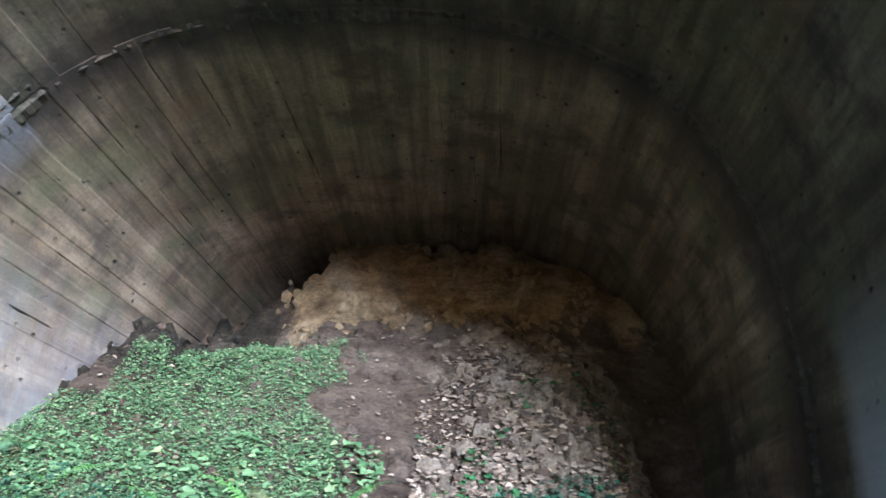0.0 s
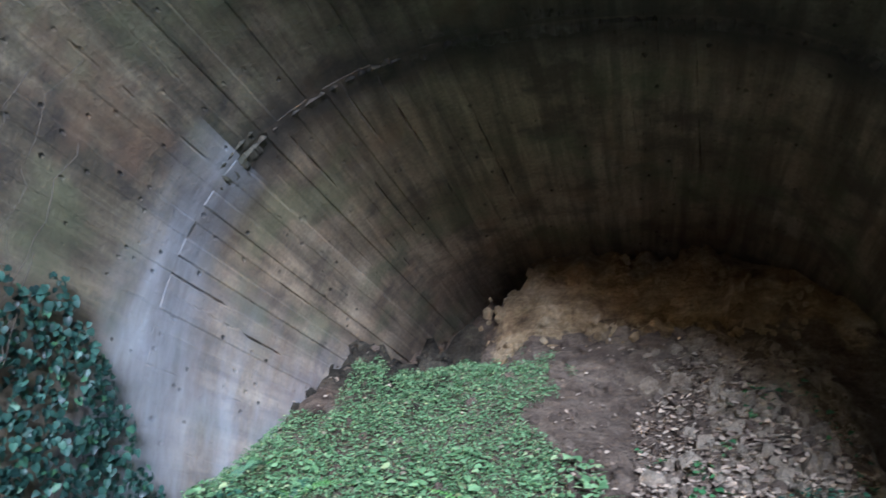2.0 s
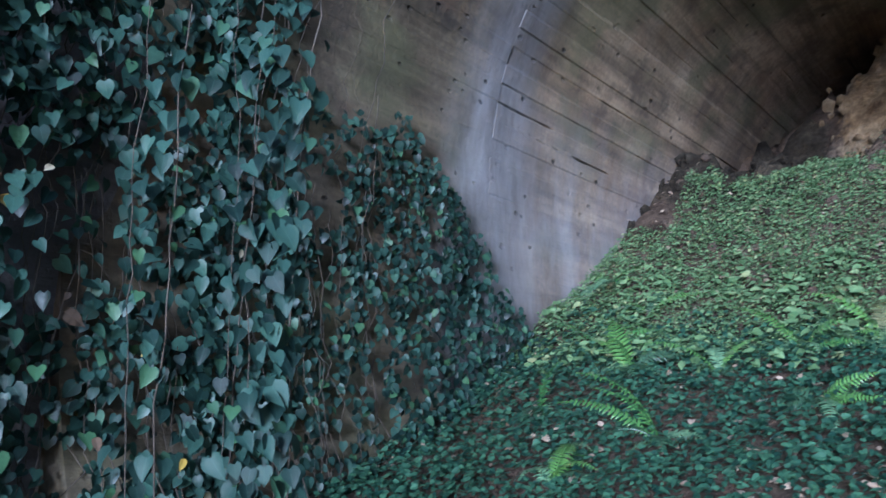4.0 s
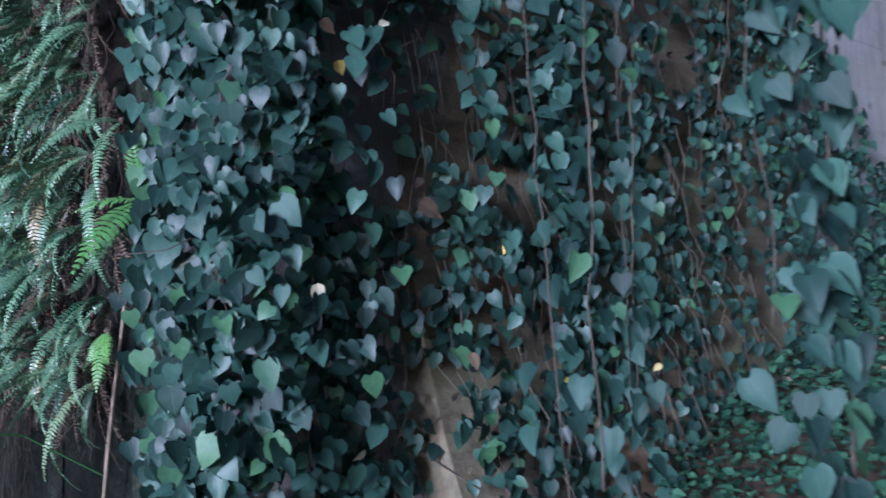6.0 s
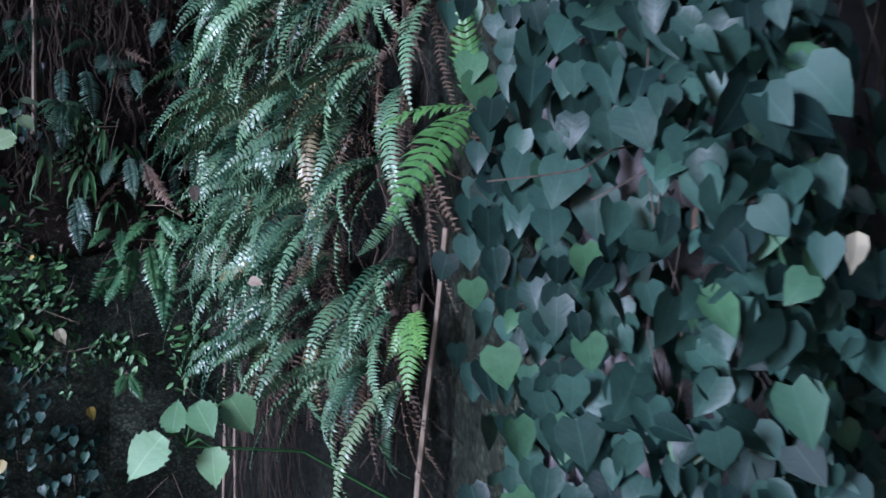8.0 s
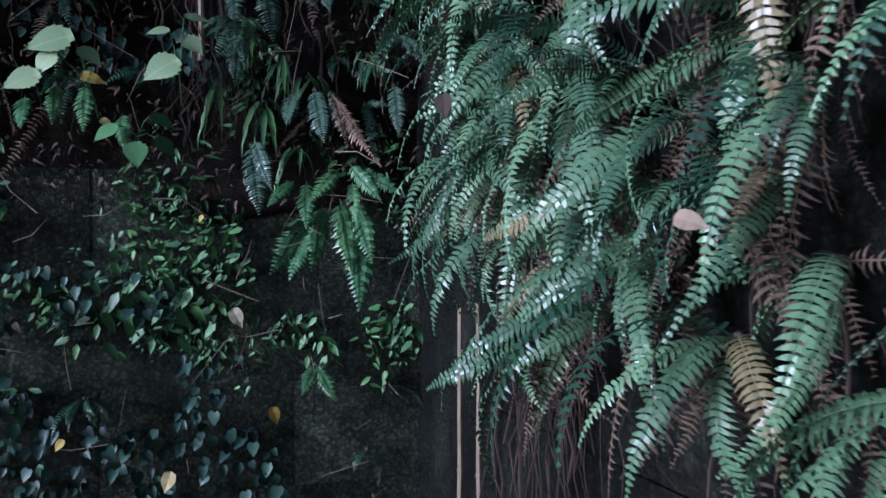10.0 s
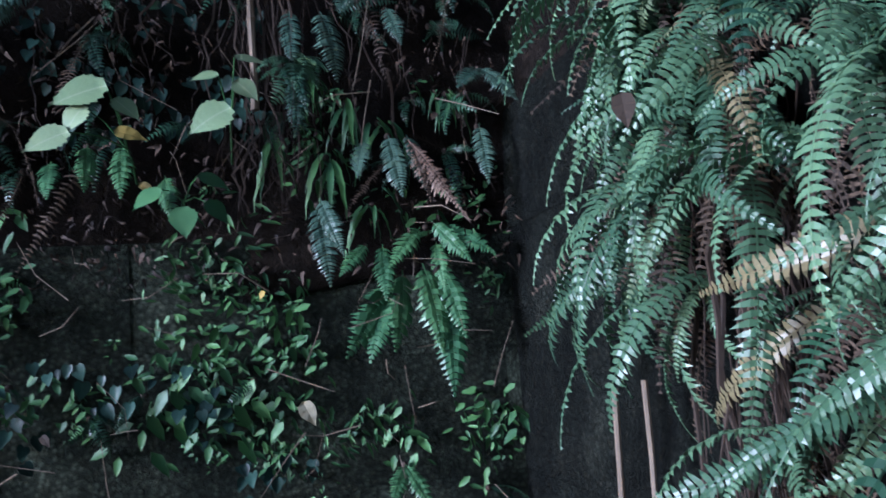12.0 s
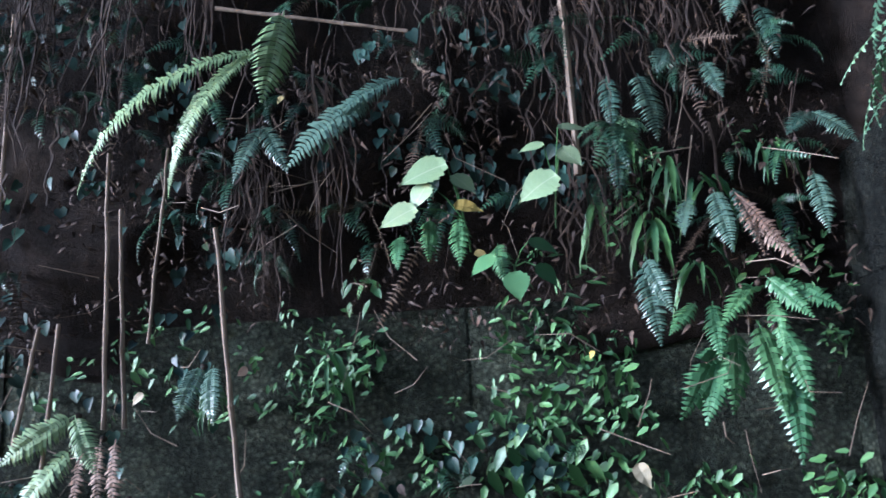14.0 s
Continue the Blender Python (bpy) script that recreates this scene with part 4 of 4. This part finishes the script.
def bundle(r):
    """A root in one of the bank's thick hanging bundles."""
    y, z, ln = r.choice(((-0.62, 2.75, 0.85), (-0.85, 2.5, 0.5), (-1.05, 3.3, 0.6), (-1.35, 3.2, 0.7), (-1.7, 3.3, 0.9), (0.3, 2.9, 0.8), (0.42, 3.2, 0.7), (0.62, 3.1, 0.5), (-0.1, 3.2, 0.4), (0.12, 3.1, 0.4), (0.85, 3.2, 0.4), (0.28, 2.3, 0.35)))
    return -6.74 + r.uniform(0, 0.1), y + r.gauss(0, 0.045), z + r.gauss(0, 0.08), ln * r.uniform(0.5, 1.1)


build_roots("root_bundles", 300, bundle, "thick bundles of brown roots hanging from a bank", 33)
build_roots("hanging_roots", 130, lambda r: (-6.76 + r.uniform(0, 0.1), r.uniform(-2.6, 1.1), r.uniform(2.4, 3.6), r.uniform(0.2, 0.6)), "matted brown roots hanging from a soil bank", 31)
build_roots("root_bundles", 70, lambda r: (r.gauss(-5.3, 0.06), END_Y - r.uniform(0.0, 0.14), r.uniform(1.3, 2.1), r.uniform(0.5, 1.0)), "brown fibrous root column among ferns", 34)
build_roots("hanging_roots", 110, lambda r: (r.uniform(-5.6, -3.9), END_Y - r.uniform(0.0, 0.12), r.uniform(1.4, 3.0), r.uniform(0.15, 0.5)), "brown roots hanging among ferns", 32)


def build_bank_litter(count, seed):
    """Withered leaves and bits caught in the roots of the bank."""
    r = random.Random(seed)
    p, forms = Pile(), [oval_leaf(0.2, 0.12, 0.9, 4), oval_leaf(0.12, 0.1, 1.2, 4)]
    for k in range(count):
        y, z = r.uniform(-2.6, 1.1), 1.75 + 1.7 * r.random()
        if noise.noise(Vector((y * 2.5, z * 2.5, 6))) < -0.1:
            continue
        p.add(*r.choice(forms), leaf_pose((-6.82 + r.uniform(0, 0.16), y, z), (1, r.gauss(0, 0.9), r.gauss(0.2, 0.9)), (r.gauss(0, 0.5), r.gauss(0, 1.0), -0.7), r.uniform(0.012, 0.04)))
    return thing("withered_leaves", p.mesh("withered_leaves", DEAD_MASS), "withered brown leaves caught among hanging roots", "dead leaves", kind="stuff")


DEAD_MASS = plant_material("withered_leaf", (0.016, 0.01, 0.007), (0.085, 0.056, 0.038), 0.8)
build_bank_litter(5200, 91)


def build_twigs(count, place, label, seed):
    r = random.Random(seed)
    p = Pile()
    for k in range(count):
        a = Vector(place(r))
        d = Vector((r.gauss(0, 0.3), r.gauss(0, 1), r.gauss(0, 0.8))).normalized() * r.uniform(0.06, 0.3)
        bend = Vector((r.gauss(0, 0.02), r.gauss(0, 0.02), r.gauss(0, 0.02)))
        w = r.uniform(0.001, 0.003)
        p.add(*tube([a, a + d * 0.5 + bend, a + d], [w, w * 0.8, w * 0.4], 4))
    return thing("twigs", p.mesh("twigs", CANE), label, "twigs", kind="stuff")


build_twigs(120, lambda r: (-6.74 + r.uniform(0, 0.1), r.uniform(-2.0, 1.0), r.uniform(0.6, 2.6)), "thin dry twigs tangled on the wall", 92)
build_twigs(40, lambda r: (-6.55 + r.uniform(-0.1, 0.1), r.uniform(-0.4, 0.9), r.uniform(0.42, 0.52)), "dry twigs heaped at the wall's foot", 93)


# ---- canes and sticks ----
def build_cane(a, b, w, seed, label="dry bare cane leaning against the bank"):
    r = random.Random(seed)
    a, b = Vector(a), Vector(b)
    pts = [a.lerp(b, i / 9) + Vector((r.gauss(0, 0.0018), r.gauss(0, 0.0018), 0)) for i in range(10)]
    rad = [w * (1.0 + (0.18 if i % 3 == 0 else 0)) * (1 - 0.25 * i / 9) for i in range(10)]
    cane = anchor("cane", a, label, "cane", "dry canes")
    part("stem", mesh_of("stem", *tube([q - a for q in pts], rad, 7), CANE), cane)
    d = (b - a).normalized()
    for i in (3, 6):
        part("node", mesh_of("node", *tube([pts[i] - a + d * h for h in (-0.008, 0.0, 0.008)], [rad[i] * q for q in (1.0, 1.25, 1.0)], 7), CANE), cane)
    return cane


build_cane((-6.6, -0.86, 1.3), (-6.66, -0.97, 2.2), 0.009, 1)
build_cane((-6.6, -1.31, 1.55), (-6.66, -1.36, 2.5), 0.0075, 2)
build_cane((-6.63, -1.26, 1.55), (-6.68, -1.32, 2.3), 0.0075, 3)
build_cane((-6.64, -1.19, 1.82), (-6.66, -1.14, 2.5), 0.0055, 4)
build_cane((-6.65, -1.76, 1.3), (-6.7, -1.78, 3.1), 0.008, 5)
build_cane((-6.66, 0.26, 2.28), (-6.68, 0.25, 3.2), 0.012, 6, "brown woody stem against a root bank")
build_cane((-6.6, -0.95, 2.98), (-6.66, -0.28, 2.85), 0.007, 7, "dry stick lying across hanging roots")
build_cane((-6.6, -1.62, 1.5), (-6.66, -1.59, 1.9), 0.008, 13)
build_cane((-5.9, 0.98, -0.05), (-5.8, 0.98, 1.38), 0.009, 8, "dry cane standing below hanging ferns")
build_cane((-5.74, 1.0, -0.05), (-5.69, 1.0, 1.4), 0.008, 9, "dry cane standing below hanging ferns")
build_cane((-4.3, 1.04, 0.1), (-3.86, 1.06, 1.63), 0.0075, 10, "pale dry cane leaning on a stone wall")
build_cane((-6.5, -1.5, 0.9), (-6.6, -1.48, 1.9), 0.008, 12)


# ---- broad-leaved plants ----
def build_nettle(at, blades, label, group, size, seed, root=(-0.22, 0.0, -0.06), mat=NETTLE):
    """A plant with thin stalks and broad toothed leaves at the given offsets."""
    r = random.Random(seed)
    ob = thing("nettle", mesh_of("nettle", *tube([root, (root[0] * 0.5, root[1] * 0.5, root[2] * 0.2), (0, 0, 0)], [0.004, 0.0035, 0.0025], 5), HERB), label, "nettle", group)
    ob.matrix_basis = Matrix.Translation(at)
    forms = [mesh_of("leaf", *oval_leaf(w, 0.06, c, 16), mat, True) for w, c in ((0.38, 0.2), (0.42, 0.3))]
    for dx, dy, dz, s, n, tip in blades:
        d = Vector((dx, dy, dz))
        stalk = part("stalk", mesh_of("stalk", *tube([(0, 0, 0), tuple(d * 0.5 + Vector((0, 0, 0.015))), tuple(d)], [0.003, 0.0025, 0.002], 5), HERB), ob)
        part("leaf", r.choice(forms), stalk, leaf_pose(d, n, tip, size * s))
    return ob


build_nettle((-6.62, -0.12, 2.15), [(0.1, -0.04, 0.16, 1.25, (0.8, 0, 0.5), (0.2, -0.9, -0.25)), (0.1, -0.02, 0.12, 0.75, (0.7, 0.2, 0.6), (0.4, 0.7, -0.4)), (0.1, -0.1, 0.1, 0.75, (0.8, -0.2, 0.5), (0.3, -0.5, -0.6)), (0.12, -0.14, 0.02, 1.0, (0.8, 0, 0.5), (0.2, -0.9, -0.4))], "pale green nettle with broad toothed leaves", "nettles on the back wall", 0.13, 1)
build_nettle((-6.66, 0.18, 2.22), [(0.08, 0.02, 0.2, 0.8, (0.6, 0, 0.8), (0.3, 0.6, 0.3)), (0.1, 0.02, 0.12, 0.8, (0.8, 0, 0.5), (0.1, 0.5, -0.6)), (0.1, -0.03, 0.14, 0.7, (0.6, 0, 0.7), (0.2, -0.8, 0)), (0.12, 0.0, 0.03, 1.2, (0.8, 0, 0.5), (0.2, -0.8, -0.45))], "pale green nettle with broad toothed leaves", "nettles on the back wall", 0.12, 2)
build_nettle((-6.7, 0.03, 2.0), [(0.1, 0.05, 0.06, 1, (0.6, 0.2, 0.7), (0.3, 0.8, 0)), (0.1, -0.06, 0.02, 1, (0.7, -0.2, 0.7), (0.3, -0.7, -0.4)), (0.12, 0.0, -0.04, 1, (0.8, 0, 0.5), (0.2, 0.1, -0.9)), (0.1, 0.07, -0.02, 0.9, (0.7, 0.3, 0.6), (0.2, 0.7, -0.6))], "green leafy herb on the lip of a wall", "nettles on the back wall", 0.1, 3, mat=FERN_WALL)
build_nettle((-4.15, 0.6, 1.2), [(0.13, -0.043, 0.05, 0.8, (0.8, -0.3, 0.3), (0.0, 0.05, 1)), (0.13, -0.06, 0.045, 1.15, (0.8, -0.3, 0.5), (-0.1, -0.5, -0.7)), (0.13, 0.0, 0.1, 0.95, (0.7, -0.4, 0.6), (0.1, 0.3, -0.6)), (0.14, 0.06, 0.11, 1.0, (0.8, -0.2, 0.3), (0.1, 0.35, -0.6)), (0.13, 0.03, 0.015, 0.9, (0.8, -0.4, 0.3), (0, 0.1, -0.9))], "light green nettle with rounded toothed leaves beside ferns", "nettles by the ferns", 0.085, 4, (-0.05, 0.5, -0.2), NETTLE_GREEN)


HERB_PART = plant_material("wall_herb_leaf", (0.04, 0.11, 0.045), (0.12, 0.27, 0.085), 0.42, None, True)


def build_herb(seed, leaves, size, width):
    """A small wall herb: a short bent stem and its leaves."""
    r = random.Random(seed)
    ob = thing("small_herb", mesh_of("small_herb", *tube([(0, 0, -0.02), (0.02, 0, 0), (0.045, 0.005, 0.01)], [0.002, 0.0016, 0.001], 5), HERB), "small bright herb rooted in a damp wall", "herb", "small herbs on the back wall")
    form = mesh_of("leaf", *oval_leaf(width, 0, 0.25, 3), HERB_PART, True)
    for k in range(leaves):
        a = r.uniform(-1.4, 1.4)
        at = Vector((r.uniform(0.015, 0.05), r.gauss(0, 0.035), r.gauss(-0.01, 0.035)))
        part("leaf", form, ob, leaf_pose(at, (1, 0.5 * math.sin(a), r.uniform(0.2, 1.0)), (0.3, math.sin(a), r.uniform(-1.0, 0.1)), size * r.uniform(0.6, 1.3)))
    return ob


HERBS = [build_herb(k, 8 + k, 0.034 + 0.009 * (k % 4), 0.12 + 0.045 * (k % 3)) for k in range(6)]
for k, ob in enumerate(HERBS):
    ob.matrix_basis = Matrix.Translation((BACK_X, -0.9 + 0.3 * k, 1.2 + 0.1 * (k % 4)))
# where the herbs gather: place along and up the wall, spread, how many
for cy, cz, sy, sz, n in ((0.08, 1.78, 0.12, 0.1, 26), (0.28, 1.62, 0.07, 0.18, 30), (0.0, 1.45, 0.12, 0.1, 16), (-0.6, 1.72, 0.12, 0.1, 22), (-0.68, 1.5, 0.1, 0.12, 18), (-0.9, 1.75, 0.3, 0.12, 14), (0.5, 2.28, 0.16, 0.1, 26), (0.95, 2.0, 0.14, 0.07, 14), (0.9, 2.3, 0.15, 0.08, 8), (0.66, 1.28, 0.2, 0.06, 10), (1.0, 1.2, 0.14, 0.06, 9), (0.3, 1.2, 0.3, 0.1, 16), (-0.25, 1.5, 0.25, 0.12, 10), (-1.3, 1.7, 0.3, 0.3, 22), (0.9, 1.65, 0.15, 0.15, 7)):
    for k in range(n * 2 // 3):
        y, z = r.gauss(cy, sy), r.gauss(cz, sz)
        copy_thing(HERBS[(k * 5 + n) % 6], Matrix.Translation((BACK_X, min(1.05, y), z)) @ Matrix.Rotation(r.gauss(0, 0.5), 4, "X") @ Matrix.Scale(r.uniform(0.5, 1.3), 4))
# two brighter tufts low on the wall
for y, z in ((-0.03, 1.45), (0.16, 1.39), (-0.1, 1.38)):
    copy_thing(HERBS[5], Matrix.Translation((BACK_X, y, z)) @ Matrix.Scale(1.9, 4))


def build_strap_tuft(at, count, length, label, seed):
    """A tuft of narrow arching strap leaves."""
    r = random.Random(seed)
    ob = thing("strap_leaf_tuft", rootstock(seed), label, "grass tuft", "strap-leaved tufts")
    ob.matrix_basis = Matrix.Translation(at)
    form = mesh_of("leaf", *oval_leaf(0.075, 0, 0.75, 7), HERB_PART, True)
    for k in range(count):
        a = r.uniform(-1.3, 1.3)
        part("leaf", form, ob, leaf_pose((0.01, r.gauss(0, 0.02), r.gauss(0, 0.02)), (0.7, 0.5 * math.sin(a), 0.8), (0.6, math.sin(a), r.uniform(-0.8, 0.2)), length * r.uniform(0.6, 1.2)))
    return ob


for y, z, n, ln, k in ((0.42, 2.42, 9, 0.14, 1), (0.55, 2.32, 9, 0.15, 2), (0.48, 2.14, 9, 0.16, 3), (0.32, 2.2, 9, 0.15, 4), (0.66, 2.26, 8, 0.15, 5), (0.62, 1.98, 7, 0.14, 6), (0.9, 2.36, 8, 0.13, 7), (-0.6, 1.75, 9, 0.13, 8), (-1.0, 1.68, 8, 0.14, 9)):
    build_strap_tuft((-6.74, y, z), n, ln, "green tuft of arching narrow leaves on a damp bank", 500 + k)


def build_wall_ivy(y0, y1, z0, z1, count, label, seed, x=BACK_X, size=(0.03, 0.055)):
    r = random.Random(seed)
    p, forms = Pile(), [heart_leaf(0.1, 0.15, 0.46), heart_leaf(0.2, 0.1, 0.4)]
    for k in range(count):
        y, z = r.uniform(y0, y1), r.uniform(z0, z1)
        if noise.noise(Vector((y * 3.1, z * 3.1, seed))) < -0.05:
            continue
        p.add(*r.choice(forms), leaf_pose((x + r.uniform(0.02, 0.15), y, z), (1, r.gauss(0, 0.4), r.gauss(0.4, 0.35)), (0.2, r.gauss(0, 0.4), -1), r.uniform(*size)))
    return thing("ivy_patch", p.mesh("ivy_patch", IVY, True), label, "ivy", kind="stuff")


build_wall_ivy(-1.4, 0.15, 0.45, 1.15, 700, "dark ivy matted low on a stone wall", 3)
build_wall_ivy(0.15, 0.55, 0.5, 1.2, 160, "dark ivy climbing a stone wall", 4)
build_wall_ivy(-2.6, -0.9, 1.2, 3.2, 700, "dark ivy tangled in dry canes", 6)
build_wall_ivy(-0.6, 0.15, 1.25, 1.55, 60, "ivy sprays on a mossy wall", 8)
build_wall_ivy(-0.6, 0.3, 2.2, 2.9, 240, "dark ivy among hanging roots", 9)


# ---- ground cover on the fill ----
def build_cover(name, mat, count, area, keep, size, label, seed, lift=(0.01, 0.09), forms=None):
    r = random.Random(seed)
    p = Pile()
    forms = forms or [heart_leaf(0.1, 0.1, 0.45), oval_leaf(0.33, 0, 0.15, 3)]
    for k in range(count):
        x, y = r.uniform(area[0], area[1]), r.uniform(area[2], area[3])
        if not keep(x, y) or x < vault_x(y, ground_z(x, y)) + 0.04:
            continue
        a = r.uniform(0, 2 * math.pi)
        n = (r.gauss(0, 0.4), r.gauss(-0.35, 0.4), 1.0)
        p.add(*r.choice(forms), leaf_pose((x, y, ground_z(x, y) + r.uniform(*lift)), n, (math.cos(a), math.sin(a), -0.2), r.uniform(*size)))
    return thing(name, p.mesh(name, mat), label, "ground cover", kind="stuff")


def green_mound(x, y):
    e = noise.noise(Vector((x * 2.3, y * 2.3, 0)))
    e += 0.6 * noise.noise(Vector((x * 7, y * 7, 2))) + 0.25 * noise.noise(Vector((x * 31, y * 31, 4)))
    right = -0.72 - 0.1 * (y - 5)
    return x < right + 0.4 * e and y < 6.85 + 0.45 * e and e > -0.75 and not (x < -2.5 and y > 5.9)


def front_slope(x, y):
    e = noise.noise(Vector((x * 2, y * 2, 5)))
    return y < 4.75 + 0.3 * e + 0.2 * math.sin(x * 2) and (x < 0.9 or e > -0.1)


build_cover("ground_cover", COVER, 56000, (-3.1, -0.4, 4.5, 7.2), green_mound, (0.011, 0.029), "bright green low plants carpeting the earth slope", 51)
build_cover("broad_herbs", COVER, 1500, (-3.0, -0.4, 4.2, 5.4), lambda x, y: noise.noise(Vector((x * 2.6, y * 2.6, 12))) > -0.1, (0.035, 0.075), "broad green leaves at the foot of the slope", 56, (0.04, 0.13))
build_cover("ground_ivy", COVER_BLUE, 42000, (-3.2, 1.2, 1.0, 5.1), front_slope, (0.018, 0.042), "dark blue-green creeping leaves on the slope", 52, (0.01, 0.1))
build_cover("leaf_litter", LITTER, 5200, (-0.2, 1.5, 4.4, 6.8), lambda x, y: noise.noise(Vector((x * 1.6, y * 1.6, 8))) > -0.25, (0.02, 0.06), "pale dry leaves lying on loose earth", 53, (0.005, 0.04))
build_cover("leaf_litter", LITTER, 1300, (-3.0, 1.5, 3.0, 7.2), lambda x, y: True, (0.02, 0.05), "scattered dry brown leaves on the slope", 54, (0.005, 0.06))
build_cover("mixed_herbs", HERB, 800, (-0.2, 1.4, 4.3, 6.2), lambda x, y: noise.noise(Vector((x * 2.2, y * 2.2, 3))) > 0.1, (0.03, 0.06), "sparse green herbs among clods", 55)


def build_rubble(name, count, area, size, mat, label, seed):
    r = random.Random(seed)
    base = bmesh.new()
    bmesh.ops.create_icosphere(base, subdivisions=1, radius=1)
    vs, fs = [tuple(q.co) for q in base.verts], [tuple(w.index for w in g.verts) for g in base.faces]
    base.free()
    p = Pile()
    for k in range(count):
        x, y = r.uniform(area[0], area[1]), r.uniform(area[2], area[3])
        s = r.uniform(*size) * r.uniform(0.5, 1)
        v = [Vector(q) * (1 + 0.75 * noise.noise(Vector(q) * 1.9 + Vector((k, 0, 0)))) for q in vs]
        m = Matrix.Translation((x, y, ground_z(x, y) + s * 0.1)) @ Euler((r.random() * 6, r.random() * 6, r.random() * 6)).to_matrix().to_4x4() @ Matrix.Diagonal((s, s * r.uniform(0.6, 1), s * r.uniform(0.4, 0.8), 1))
        p.add(v, fs, m)
    return thing(name, p.mesh(name, mat), label, "rubble", kind="stuff")


build_rubble("earth_clods", 520, (-2.6, 2.0, 5.0, 7.3), (0.02, 0.09), EARTH, "loose brown earth clods on the fill", 61)
# these clods carry the hollow's shade in their colour
build_rubble("earth_clods", 90, (-2.9, -1.8, 6.0, 7.7), (0.03, 0.12), SHADE_EARTH, "crumbled earth coloured dark as shade under the vault's edge", 64)
build_rubble("clay_rubble", 260, (-1.8, 1.5, 7.3, 8.6), (0.02, 0.1), CLAY, "yellow clay lumps below a slumped face", 62)
build_rubble("earth_clods", 420, (-0.1, 1.55, 4.6, 7.0), (0.02, 0.1), DRY_EARTH, "pale dry crumbled clods on the fill", 63)

for x, y, k in ((-2.35, 5.0, 1), (-2.55, 4.7, 2), (-1.0, 4.7, 3), (-1.35, 4.45, 4), (-2.2, 4.3, 5), (-0.6, 4.5, 6), (-1.7, 4.2, 7), (-2.1, 3.15, 8), (-1.75, 3.45, 9), (-2.45, 3.75, 10), (-1.2, 3.9, 11), (-2.7, 5.3, 12)):
    build_fern((x, y, ground_z(x, y) + 0.02), 60 * k, [(SMALL_LIGHT, 6), (YOUNG, 3)], "young fern on the green earth slope", "ferns on the slope", 400 + k, 3.1, -0.5, 1.15)


# ---- fallen and dry leaves caught in the plants ----
def build_dry_leaf(at, n, tip, size, mat, label):
    ob = thing("fallen_leaf", mesh_of("fallen_leaf", *oval_leaf(0.33, 0.03, 0.3, 6), mat), label, "leaf", "caught leaves")
    ob.matrix_basis = leaf_pose(at, n, tip, size)
    return ob


build_dry_leaf((-6.74, 0.36, 1.36), (1, 0, 0.3), (0, 0.4, -0.8), 0.085, PALE, "pale yellow fallen leaf caught on a wall")
build_dry_leaf((-6.66, 0.14, 0.78), (1, 0, 0.3), (0, -0.3, -1), 0.08, YELLOW, "bright yellow fallen leaf caught in ivy")
build_dry_leaf((-6.66, 0.5, 0.99), (1, 0.2, 0.3), (0, 0.3, -1), 0.07, YELLOW, "bright yellow fallen leaf caught in ivy")
build_dry_leaf((-6.5, -0.14, 2.17), (0.8, 0, 0.6), (0.2, 0.8, 0), 0.09, YELLOW, "yellowed nettle leaf hanging over the wall")
build_dry_leaf((-3.1, 1.26, 1.57), (1, -0.3, 0), (0, 0, -1), 0.055, PALE, "white dry leaf hanging in ivy")
build_dry_leaf((-3.14, 1.6, 1.8), (1, -0.3, 0.3), (0, 0.8, -0.5), 0.09, DEAD, "curled brown leaf hanging in ivy")
build_dry_leaf((-4.3, 0.76, 1.54), (0.6, -0.6, 0.5), (0, 0.8, -0.5), 0.04, LITTER, "dry leaf lying on fern fronds")
build_dry_leaf((-5.25, 0.78, 1.88), (0.8, -0.4, 0.3), (0, 0.1, -1), 0.06, DEAD, "brown dry leaf caught in fern fronds")

for k in range(16):
    y, z = r.uniform(1.1, 2.6), r.uniform(0.9, 2.4)
    build_dry_leaf((vault_x(y, z) + r.uniform(0.12, 0.22), y, z), (1, r.gauss(-0.3, 0.4), r.gauss(0.2, 0.4)), (0, r.gauss(0, 0.6), -1), r.uniform(0.035, 0.06), (DEAD, DEAD, PALE, YELLOW)[k % 4], ("curled brown leaf hanging in ivy", "curled brown leaf hanging in ivy", "pale dry leaf caught in ivy", "yellow leaf caught in ivy stems")[k % 4])
for k in range(14):
    y, z = r.uniform(-1.6, 1.0), r.uniform(0.9, 2.7)
    build_dry_leaf((-6.7, y, z), (1, r.gauss(0, 0.4), r.gauss(0.3, 0.4)), (0, r.gauss(0, 0.6), -1), r.uniform(0.03, 0.055), (DEAD, YELLOW, DEAD, PALE)[k % 4], ("brown leaf caught on a damp wall", "small yellow leaf caught on the bank", "brown leaf caught on a damp wall", "pale dry leaf caught on the bank")[k % 4])
